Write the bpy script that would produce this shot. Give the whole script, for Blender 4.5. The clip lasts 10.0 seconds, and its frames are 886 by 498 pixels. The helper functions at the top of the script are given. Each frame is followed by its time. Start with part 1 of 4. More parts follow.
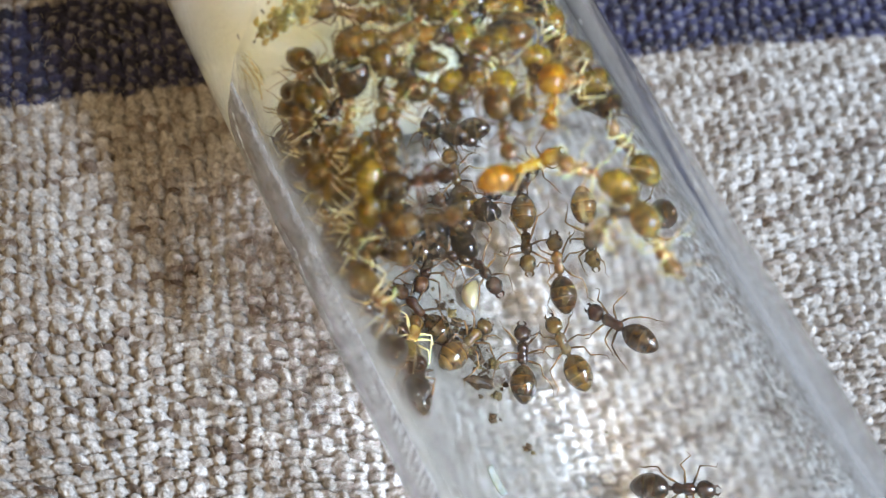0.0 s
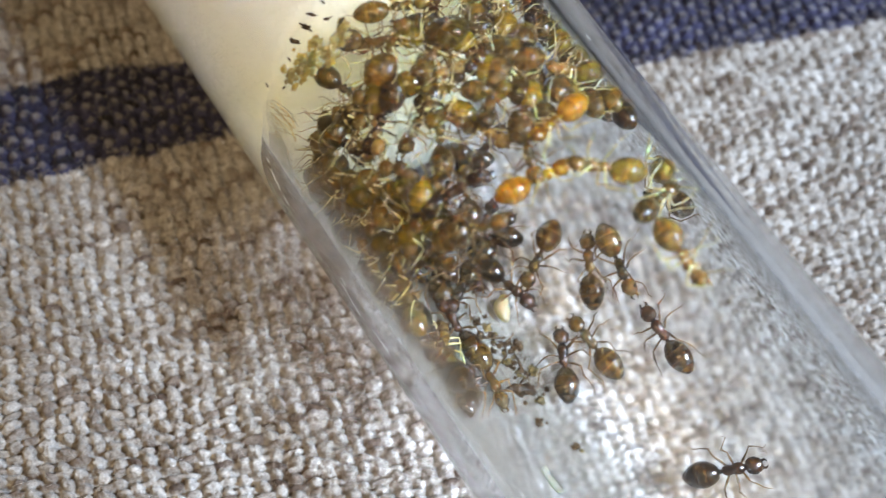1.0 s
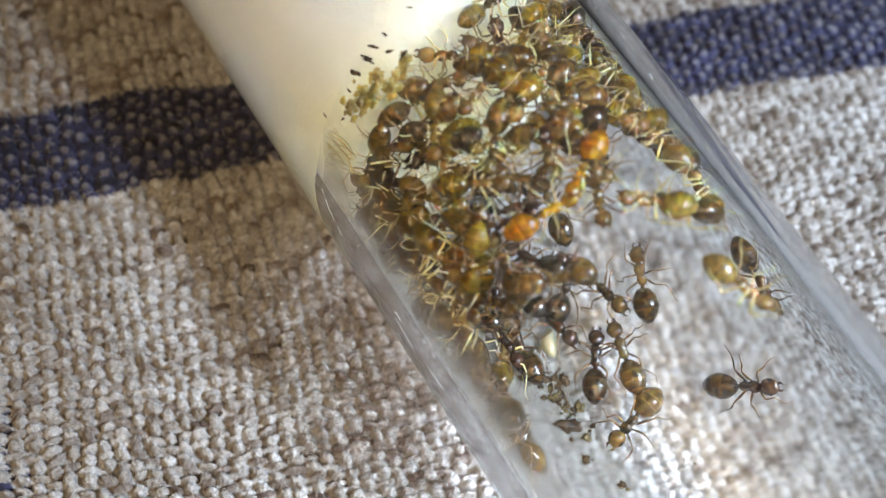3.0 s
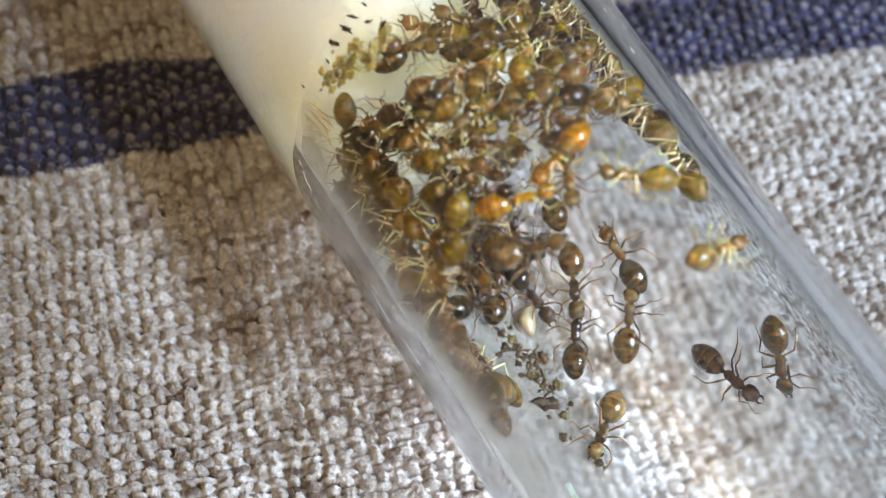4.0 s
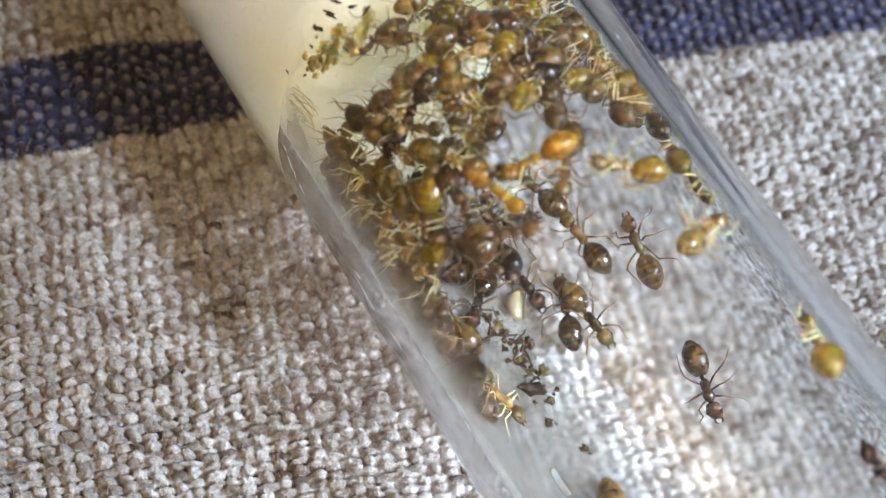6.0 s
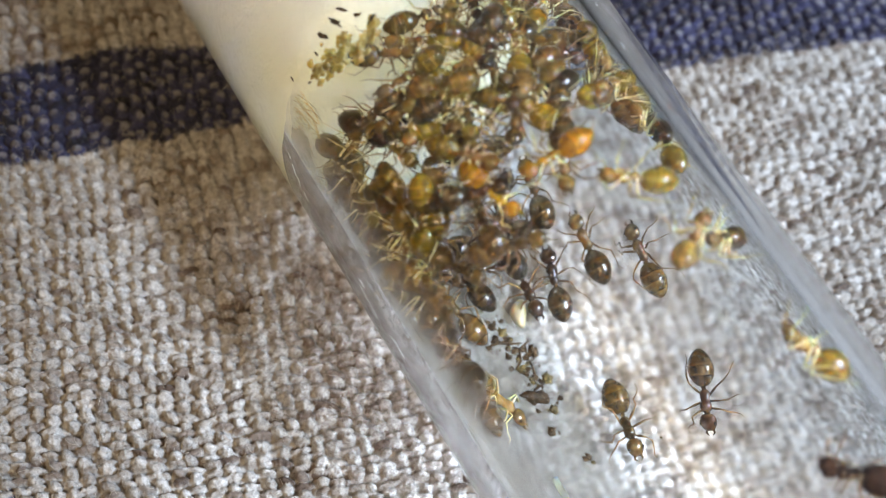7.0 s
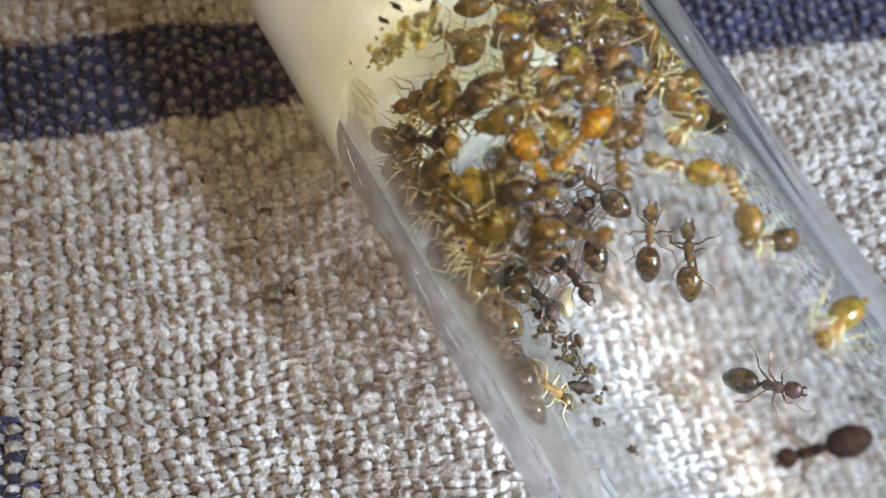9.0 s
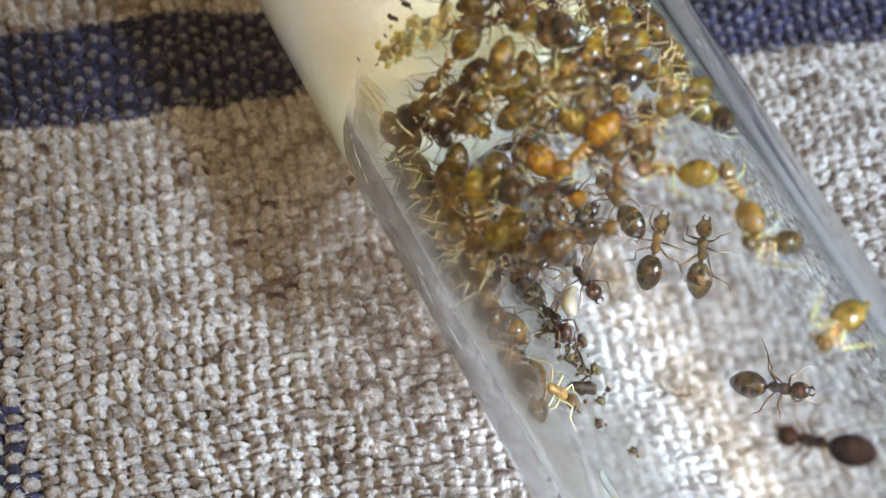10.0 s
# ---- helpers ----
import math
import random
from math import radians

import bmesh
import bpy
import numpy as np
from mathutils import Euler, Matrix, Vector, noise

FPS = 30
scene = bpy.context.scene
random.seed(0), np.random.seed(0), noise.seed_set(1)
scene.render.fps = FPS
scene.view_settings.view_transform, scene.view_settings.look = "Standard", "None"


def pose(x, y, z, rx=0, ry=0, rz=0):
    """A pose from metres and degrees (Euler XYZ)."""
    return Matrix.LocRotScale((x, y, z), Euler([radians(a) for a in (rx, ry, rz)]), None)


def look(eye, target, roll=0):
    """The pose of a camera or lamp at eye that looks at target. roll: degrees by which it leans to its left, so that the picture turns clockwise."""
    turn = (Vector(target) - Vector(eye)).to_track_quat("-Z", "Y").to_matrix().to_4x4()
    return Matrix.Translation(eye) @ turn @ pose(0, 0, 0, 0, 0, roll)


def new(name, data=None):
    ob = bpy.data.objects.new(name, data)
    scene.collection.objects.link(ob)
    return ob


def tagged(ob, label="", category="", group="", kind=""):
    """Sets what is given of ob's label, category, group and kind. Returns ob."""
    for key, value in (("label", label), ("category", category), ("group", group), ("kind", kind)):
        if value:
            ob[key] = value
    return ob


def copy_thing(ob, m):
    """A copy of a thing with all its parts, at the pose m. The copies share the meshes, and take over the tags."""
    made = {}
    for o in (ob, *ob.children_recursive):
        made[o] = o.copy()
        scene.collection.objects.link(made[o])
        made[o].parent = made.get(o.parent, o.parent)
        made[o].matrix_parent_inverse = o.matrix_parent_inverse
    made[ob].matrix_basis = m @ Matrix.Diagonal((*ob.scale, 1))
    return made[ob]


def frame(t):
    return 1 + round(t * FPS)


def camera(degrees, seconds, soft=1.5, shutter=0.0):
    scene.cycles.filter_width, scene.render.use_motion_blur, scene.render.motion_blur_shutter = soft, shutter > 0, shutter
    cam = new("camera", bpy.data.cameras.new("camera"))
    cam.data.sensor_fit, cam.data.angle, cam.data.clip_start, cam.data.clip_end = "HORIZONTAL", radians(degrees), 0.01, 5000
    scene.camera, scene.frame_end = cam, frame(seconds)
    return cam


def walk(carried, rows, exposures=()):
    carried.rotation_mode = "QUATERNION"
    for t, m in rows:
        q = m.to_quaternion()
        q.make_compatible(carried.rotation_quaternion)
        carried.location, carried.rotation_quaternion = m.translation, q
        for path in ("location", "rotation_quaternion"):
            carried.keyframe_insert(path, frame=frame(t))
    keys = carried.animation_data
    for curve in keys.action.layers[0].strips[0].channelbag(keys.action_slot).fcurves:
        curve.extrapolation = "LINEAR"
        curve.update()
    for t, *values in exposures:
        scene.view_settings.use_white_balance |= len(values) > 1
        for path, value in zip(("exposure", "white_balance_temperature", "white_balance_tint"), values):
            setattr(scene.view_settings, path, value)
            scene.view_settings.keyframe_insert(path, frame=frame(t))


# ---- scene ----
# ants in a glass test tube lying on a woven tablecloth; one unit is a metre
MM = 0.001
cam = camera(41.95, 10.0, soft=0.6, shutter=0.3)
PATH = [
    (0, pose(-0.01402, -0.01254, 0.05023, 23.18, -5.04, -26.93)),
    (0.5, pose(-0.01468, -0.01125, 0.05074, 22.40, -3.14, -31.41)),
    (1, pose(-0.01765, -0.01267, 0.05184, 25.79, -4.04, -33.37)),
    (1.5, pose(-0.02005, -0.01096, 0.05172, 26.00, -4.11, -32.43)),
    (2, pose(-0.02001, -0.01103, 0.05182, 25.62, -4.18, -32.23)),
    (3.5, pose(-0.01880, -0.01020, 0.05163, 26.40, -5.17, -32.14)),
    (4, pose(-0.01888, -0.01100, 0.05118, 25.60, -5.61, -31.88)),
    (4.5, pose(-0.01874, -0.01064, 0.05105, 24.34, -6.33, -31.67)),
    (5, pose(-0.01766, -0.01137, 0.05115, 23.62, -6.39, -31.90)),
    (5.5, pose(-0.01791, -0.01126, 0.05133, 24.01, -5.78, -31.76)),
    (7, pose(-0.01770, -0.01101, 0.05144, 24.49, -5.24, -31.08)),
    (7.5, pose(-0.01764, -0.01094, 0.05124, 24.33, -5.26, -30.94)),
    (8, pose(-0.01756, -0.01076, 0.05129, 23.97, -5.34, -30.63)),
    (8.5, pose(-0.01791, -0.01018, 0.05127, 23.45, -5.48, -30.14)),
    (9, pose(-0.01899, -0.00946, 0.05131, 22.96, -5.56, -29.51)),
    (9.5, pose(-0.01935, -0.00926, 0.05139, 22.37, -5.86, -28.98)),
    (10, pose(-0.01871, -0.00861, 0.05139, 21.80, -5.91, -28.49)),
]
cam.data.dof.use_dof, cam.data.dof.focus_distance, cam.data.dof.aperture_fstop = True, 0.0500, 46.0
walk(cam, PATH, [(0, 0.0), (10, 0.0)])

# ---- light: a cool torch low beside the tube, an added warm fill on the other side ----
world = bpy.data.worlds.new("room_air")
world.use_nodes = True
world.node_tree.nodes["Background"].inputs[0].default_value = (0.9, 0.85, 0.8, 1)
world.node_tree.nodes["Background"].inputs[1].default_value = 0.02
scene.world = world


torch = bpy.data.lights.new("torch_light", "SPOT")
torch.energy, torch.color, torch.shadow_soft_size = 5.9, (0.68, 0.815, 1.0), 0.018
torch.spot_size, torch.spot_blend = radians(36.8), 0.10
torch.cycles.use_multiple_importance_sampling = False
new("torch_light", torch).matrix_world = look((0.125, -0.112, 0.205), (0.040, -0.060, 0.0))
# warm fill from an invented source, added to lift the shaded cloth
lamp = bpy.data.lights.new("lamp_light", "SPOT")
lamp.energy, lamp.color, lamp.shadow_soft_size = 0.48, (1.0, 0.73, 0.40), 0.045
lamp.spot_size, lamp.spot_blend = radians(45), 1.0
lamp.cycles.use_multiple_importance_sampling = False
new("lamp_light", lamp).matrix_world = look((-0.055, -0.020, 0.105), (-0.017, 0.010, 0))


# ---- materials ----
def material(name):
    m = bpy.data.materials.new(name)
    m.use_nodes = True
    t = m.node_tree
    return m, t.nodes, t.links, t.nodes["Principled BSDF"]


def node(nodes, kind, **values):
    n = nodes.new(kind)
    for key, value in values.items():
        n.inputs[key.replace("_", " ")].default_value = value
    return n


def ramp(nodes, links, source, stops):
    r = nodes.new("ShaderNodeValToRGB")
    while len(r.color_ramp.elements) < len(stops):
        r.color_ramp.elements.new(0.5)
    for e, (p, c) in zip(r.color_ramp.elements, stops):
        e.position, e.color = p, (*c, 1)
    links.new(source, r.inputs[0])
    return r.outputs[0]


def mixed(nodes, links, factor, a, b, blend="MIX"):
    m = nodes.new("ShaderNodeMix")
    m.data_type, m.blend_type = "RGBA", blend
    for socket, value in ((m.inputs[0], factor), (m.inputs[6], a), (m.inputs[7], b)):
        if isinstance(value, bpy.types.NodeSocket):
            links.new(value, socket)
        elif isinstance(value, (int, float)):
            socket.default_value = value
        else:
            socket.default_value = (*value, 1)
    return m.outputs[2]


def bumped(nodes, links, bsdf, height, strength, distance):
    b = node(nodes, "ShaderNodeBump", Strength=strength, Distance=distance)
    links.new(height, b.inputs["Height"])
    links.new(b.outputs[0], bsdf.inputs["Normal"])


def cloth_material():
    m, nodes, links, bsdf = material("woven_cotton_linen")
    tone = nodes.new("ShaderNodeAttribute")
    tone.attribute_name = "tone"
    dye = nodes.new("ShaderNodeAttribute")
    dye.attribute_name = "dye"
    where = nodes.new("ShaderNodeTexCoord")
    fibre = node(nodes, "ShaderNodeTexNoise", Scale=4200.0, Detail=4.0, Roughness=0.7)
    blotch = node(nodes, "ShaderNodeTexNoise", Scale=260.0, Detail=3.0)
    links.new(where.outputs["Object"], fibre.inputs["Vector"])
    links.new(where.outputs["Object"], blotch.inputs["Vector"])
    natural = ramp(nodes, links, tone.outputs["Fac"], [(0.0, (0.10, 0.066, 0.048)), (0.25, (0.27, 0.215, 0.18)), (0.60, (0.50, 0.475, 0.445)), (1.0, (0.72, 0.71, 0.70))])
    navy = ramp(nodes, links, tone.outputs["Fac"], [(0.0, (0.009, 0.009, 0.024)), (0.6, (0.026, 0.027, 0.082)), (1.0, (0.07, 0.074, 0.19))])
    base = mixed(nodes, links, dye.outputs["Fac"], natural, navy)
    stain = ramp(nodes, links, blotch.outputs["Fac"], [(0.30, (0.82, 0.74, 0.68)), (0.62, (1, 1, 1))])
    base = mixed(nodes, links, 0.55, base, stain, "MULTIPLY")
    hair = ramp(nodes, links, fibre.outputs["Fac"], [(0.32, (0.46, 0.43, 0.41)), (0.60, (1.10, 1.10, 1.10))])
    base = mixed(nodes, links, 0.85, base, hair, "MULTIPLY")
    links.new(base, bsdf.inputs["Base Color"])
    bsdf.inputs["Roughness"].default_value = 0.85
    bsdf.inputs["Sheen Weight"].default_value = 0.15
    bumped(nodes, links, bsdf, fibre.outputs["Fac"], 1.0, 0.00018)
    return m


def glass_material():
    m, nodes, links, bsdf = material("scratched_clear_glass")
    where = nodes.new("ShaderNodeTexCoord")
    smear = node(nodes, "ShaderNodeTexNoise", Scale=300.0, Detail=4.0, Roughness=0.65)
    links.new(where.outputs["Object"], smear.inputs["Vector"])
    rough = nodes.new("ShaderNodeMapRange")
    for key, value in (("From Min", 0.55), ("From Max", 0.8), ("To Min", 0.0), ("To Max", 0.05)):
        rough.inputs[key].default_value = value
    links.new(smear.outputs["Fac"], rough.inputs["Value"])
    # moist, smeared film on the tube's floor
    height = nodes.new("ShaderNodeSeparateXYZ")
    links.new(where.outputs["Object"], height.inputs[0])
    film_low = nodes.new("ShaderNodeMapRange")
    for key, value in (("From Min", 0.0012), ("From Max", 0.0105), ("To Min", 0.23), ("To Max", 0.0)):
        film_low.inputs[key].default_value = value
    links.new(height.outputs["Z"], film_low.inputs["Value"])
    total = nodes.new("ShaderNodeMath")
    total.operation = "ADD"
    links.new(rough.outputs[0], total.inputs[0])
    links.new(film_low.outputs[0], total.inputs[1])
    links.new(total.outputs[0], bsdf.inputs["Roughness"])
    bsdf.inputs["Base Color"].default_value = (0.945, 0.97, 0.99, 1)
    bsdf.inputs["Transmission Weight"].default_value = 1.0
    bsdf.inputs["IOR"].default_value = 1.47
    # dust and fine scratches along the tube
    stretch = nodes.new("ShaderNodeMapping")
    stretch.inputs["Scale"].default_value = (1.0, 0.12, 1.0)
    links.new(where.outputs["Object"], stretch.inputs["Vector"])
    streak = node(nodes, "ShaderNodeTexNoise", Scale=2600.0, Detail=4.0, Roughness=0.7)
    links.new(stretch.outputs[0], streak.inputs["Vector"])
    film = nodes.new("ShaderNodeMapRange")
    for key, value in (("From Min", 0.25), ("From Max", 0.85), ("To Min", 0.003), ("To Max", 0.013)):
        film.inputs[key].default_value = value
    links.new(streak.outputs["Fac"], film.inputs["Value"])
    dust = node(nodes, "ShaderNodeBsdfDiffuse", Color=(0.62, 0.63, 0.64, 1))
    blend = nodes.new("ShaderNodeMixShader")
    links.new(film.outputs[0], blend.inputs[0])
    links.new(bsdf.outputs[0], blend.inputs[1])
    links.new(dust.outputs[0], blend.inputs[2])
    links.new(blend.outputs[0], nodes["Material Output"].inputs["Surface"])
    return m


def cotton_material():
    m, nodes, links, bsdf = material("damp_yellowed_cotton")
    where = nodes.new("ShaderNodeTexCoord")
    fluff = node(nodes, "ShaderNodeTexNoise", Scale=700.0, Detail=6.0, Roughness=0.65)
    stain = node(nodes, "ShaderNodeTexNoise", Scale=230.0, Detail=3.0)
    split = nodes.new("ShaderNodeSeparateXYZ")
    for n in (fluff, stain):
        links.new(where.outputs["Object"], n.inputs["Vector"])
    links.new(where.outputs["Object"], split.inputs[0])
    depth = nodes.new("ShaderNodeMapRange")
    for key, value in (("From Min", -0.001), ("From Max", 0.0035), ("To Min", 1.0), ("To Max", 0.0)):
        depth.inputs[key].default_value = value
    links.new(split.outputs["Y"], depth.inputs["Value"])
    both = nodes.new("ShaderNodeMath")
    both.operation = "MULTIPLY"
    links.new(depth.outputs[0], both.inputs[0])
    links.new(ramp(nodes, links, stain.outputs["Fac"], [(0.25, (0.5, 0.5, 0.5)), (0.6, (1, 1, 1))]), both.inputs[1])
    base = mixed(nodes, links, both.outputs[0], (0.88, 0.90, 0.89), (0.84, 0.79, 0.50))
    links.new(base, bsdf.inputs["Base Color"])
    bsdf.inputs["Roughness"].default_value = 0.6
    bsdf.inputs["Subsurface Weight"].default_value = 1.0
    bsdf.inputs["Subsurface Radius"].default_value = (1.0, 0.95, 0.85)
    bsdf.inputs["Subsurface Scale"].default_value = 0.009
    bumped(nodes, links, bsdf, fluff.outputs["Fac"], 0.6, 0.0005)
    return m


def cuticle(name, dark, light, seep, rough=0.2, grain=2600.0, gloss=0.6, plated=0.8, clear=0.0, wet=1.0):
    """Ant skin: thin shiny horn with light seeping through the body."""
    m, nodes, links, bsdf = material(name)
    where = nodes.new("ShaderNodeTexCoord")
    info = nodes.new("ShaderNodeObjectInfo")
    mottle = node(nodes, "ShaderNodeTexNoise", Scale=grain, Detail=3.0)
    links.new(where.outputs["Object"], mottle.inputs["Vector"])
    tint = ramp(nodes, links, mottle.outputs["Fac"], [(0.3, dark), (0.72, light)])
    shade = ramp(nodes, links, info.outputs["Random"], [(0.0, (0.46, 0.42, 0.38)), (0.5, (0.8, 0.78, 0.74)), (1.0, (1.15, 1.12, 1.05))])
    tint = mixed(nodes, links, 1.0, tint, shade, "MULTIPLY")
    # the four plates of the gaster: a dark hind margin, then a strip of pale skin
    if plated:
        split = nodes.new("ShaderNodeSeparateXYZ")
        links.new(where.outputs["Object"], split.inputs[0])
        wobble = nodes.new("ShaderNodeMath")
        wobble.operation = "MULTIPLY_ADD"
        wobble.inputs[1].default_value = 0.00022
        links.new(mottle.outputs["Fac"], wobble.inputs[0])
        links.new(split.outputs["Y"], wobble.inputs[2])
        step = nodes.new("ShaderNodeMapRange")
        step.clamp = False
        for key, value in (("From Min", -0.00040), ("From Max", -0.00240), ("To Min", 0.0), ("To Max", 3.6)):
            step.inputs[key].default_value = value
        links.new(wobble.outputs[0], step.inputs["Value"])
        saw = nodes.new("ShaderNodeMath")
        saw.operation = "FRACT"
        links.new(step.outputs[0], saw.inputs[0])
        on_belly = nodes.new("ShaderNodeMath")
        on_belly.operation = "GREATER_THAN"
        on_belly.inputs[1].default_value = 0.35
        links.new(step.outputs[0], on_belly.inputs[0])
        weight = nodes.new("ShaderNodeMath")
        weight.operation = "MULTIPLY"
        weight.inputs[1].default_value = plated
        links.new(on_belly.outputs[0], weight.inputs[0])
        tint = mixed(nodes, links, weight.outputs[0], tint, ramp(nodes, links, saw.outputs[0], [(0.0, (2.0, 1.85, 1.6)), (0.10, (1.5, 1.4, 1.2)), (0.28, (0.95, 0.93, 0.9)), (0.70, (0.8, 0.76, 0.70)), (0.93, (0.42, 0.36, 0.32)), (1.0, (1.6, 1.5, 1.3))]), "MULTIPLY")
    links.new(tint, bsdf.inputs["Base Color"])
    bsdf.inputs["Roughness"].default_value = rough
    bsdf.inputs["IOR"].default_value = 1.38
    bsdf.inputs["Specular IOR Level"].default_value = gloss
    bsdf.inputs["Coat Weight"].default_value = wet
    bsdf.inputs["Coat Roughness"].default_value = 0.17
    bsdf.inputs["Transmission Weight"].default_value = clear
    bsdf.inputs["Subsurface Weight"].default_value = 1.0 if seep else 0.0
    bsdf.inputs["Subsurface Radius"].default_value = (1.0, 0.6, 0.25)
    bsdf.inputs["Subsurface Scale"].default_value = seep * MM
    bsdf.inputs["Coat IOR"].default_value = 1.6
    bumped(nodes, links, bsdf, mottle.outputs["Fac"], 0.5, 0.00006)
    links.new(bsdf.inputs["Normal"].links[0].from_socket, bsdf.inputs["Coat Normal"])
    return m


def film_shade_material():
    """Milky damp film on the glass: clear in streaks, thin towards the tube's near end, with painted shade."""
    m, nodes, links, bsdf = material("milky_bloom_shade")
    nodes.remove(bsdf)
    where = nodes.new("ShaderNodeTexCoord")
    stretch = nodes.new("ShaderNodeMapping")
    stretch.inputs["Scale"].default_value = (1.0, 0.25, 1.0)
    links.new(where.outputs["Object"], stretch.inputs["Vector"])
    streak = node(nodes, "ShaderNodeTexNoise", Scale=900.0, Detail=5.0, Roughness=0.6)
    links.new(stretch.outputs[0], streak.inputs["Vector"])
    dens = nodes.new("ShaderNodeAttribute")
    dens.attribute_name = "bloom"
    vary = nodes.new("ShaderNodeMapRange")
    for key, value in (("From Min", 0.3), ("From Max", 0.7), ("To Min", 0.7), ("To Max", 1.25)):
        vary.inputs[key].default_value = value
    links.new(streak.outputs["Fac"], vary.inputs["Value"])
    amount = nodes.new("ShaderNodeMath")
    amount.operation = "MULTIPLY"
    links.new(vary.outputs[0], amount.inputs[0])
    links.new(dens.outputs["Fac"], amount.inputs[1])
    # the darker colour is shade painted into the film
    floor_shade = nodes.new("ShaderNodeAttribute")
    floor_shade.attribute_name = "floor_shade"
    skin = nodes.new("ShaderNodeBsdfDiffuse")
    links.new(mixed(nodes, links, floor_shade.outputs["Fac"], (0.50, 0.48, 0.42), (0.17, 0.155, 0.13)), skin.inputs["Color"])
    clear = nodes.new("ShaderNodeBsdfTransparent")
    blend = nodes.new("ShaderNodeMixShader")
    links.new(amount.outputs[0], blend.inputs[0])
    links.new(clear.outputs[0], blend.inputs[1])
    links.new(skin.outputs[0], blend.inputs[2])
    links.new(blend.outputs[0], nodes["Material Output"].inputs["Surface"])
    return m


def plain(name, colour, rough=0.8):
    m, nodes, links, bsdf = material(name)
    where = nodes.new("ShaderNodeTexCoord")
    grain = node(nodes, "ShaderNodeTexNoise", Scale=40.0, Detail=5.0)
    links.new(where.outputs["Object"], grain.inputs["Vector"])
    dim = tuple(0.85 * c for c in colour)
    links.new(ramp(nodes, links, grain.outputs["Fac"], [(0.3, dim), (0.7, colour)]), bsdf.inputs["Base Color"])
    bsdf.inputs["Roughness"].default_value = rough
    return m


CLOTH, GLASS, COTTON = cloth_material(), glass_material(), cotton_material()
# dark colour on the unseen walls stands for an unlit room around the glass
PLASTER = plain("wall_paint", (0.10, 0.09, 0.085))
WOOD = plain("oiled_wood", (0.25, 0.15, 0.08), 0.5)
BLOOM_SHADE = film_shade_material()
BROWN = cuticle("brown_cuticle", (0.155, 0.094, 0.019), (0.53, 0.37, 0.092), 0.8, 0.14, clear=0.68)
DARK = cuticle("dark_brown_cuticle", (0.048, 0.026, 0.011), (0.18, 0.108, 0.045), 0.3, 0.14, clear=0.55)
UMBER = cuticle("umber_cuticle", (0.110, 0.063, 0.020), (0.38, 0.245, 0.085), 0.6, 0.14, clear=0.62)
AMBER = cuticle("amber_cuticle", (0.46, 0.21, 0.006), (0.84, 0.47, 0.022), 1.2, 0.14, clear=0.5)
HONEY = cuticle("honey_gaster", (0.27, 0.175, 0.016), (0.66, 0.49, 0.070), 1.1, 0.14, clear=0.7)
LEG = cuticle("leg_cuticle", (0.70, 0.55, 0.28), (0.95, 0.84, 0.58), 0.25, 0.12, plated=0.0, clear=0.2)
DARKLEG = cuticle("dark_leg_cuticle", (0.10, 0.062, 0.034), (0.30, 0.20, 0.10), 0.15, plated=0.0)
# brown skin with its backlit shade put into a near-black colour
BACKLIT = cuticle("backlit_cuticle", (0.014, 0.005, 0.0015), (0.030, 0.011, 0.004), 0.0, 0.6, 2600.0, 0.05, wet=0.0)
RUSSET = cuticle("russet_cuticle", (0.034, 0.015, 0.008), (0.125, 0.058, 0.030), 0.3, 0.14, clear=0.3)
FAWN = cuticle("fawn_cuticle", (0.23, 0.125, 0.032), (0.60, 0.40, 0.14), 0.6, 0.14, clear=0.5)
EYE = cuticle("eye_black", (0.010, 0.008, 0.007), (0.02, 0.016, 0.012), 0.0, 0.12, plated=0.0)


# ---- mesh helpers ----
def link_mesh(name, bm, mat, parent=None, label="", smooth=True):
    me = bpy.data.meshes.new(name)
    bm.to_mesh(me)
    bm.free()
    for mt in (mat if isinstance(mat, (list, tuple)) else [mat]):
        me.materials.append(mt)
    if smooth:
        me.shade_smooth()
    ob = new(name, me)
    ob.parent = parent
    return tagged(ob, label)


def part(name, bm, mat, parent, label=""):
    return link_mesh(name, bm, mat, parent, label)


def lathe(bm, rings, sides=14, flat=1.0, mat=0):
    """A closed body along y: rings of (y, radius, z of the middle); flat squeezes its height."""
    loops = []
    for y, r, z in rings:
        loops.append([bm.verts.new((r * math.cos(a), y, z + flat * r * math.sin(a))) for a in (2 * math.pi * k / sides for k in range(sides))])
    for i, (a, b) in enumerate(zip(loops, loops[1:])):
        for k in range(sides):
            f = bm.faces.new((a[k], b[k], b[(k + 1) % sides], a[(k + 1) % sides]))
            f.material_index = mat(i) if callable(mat) else mat
    bm.faces.new(loops[0])
    bm.faces.new(loops[-1][::-1])
    bmesh.ops.recalc_face_normals(bm, faces=bm.faces)
    return bm


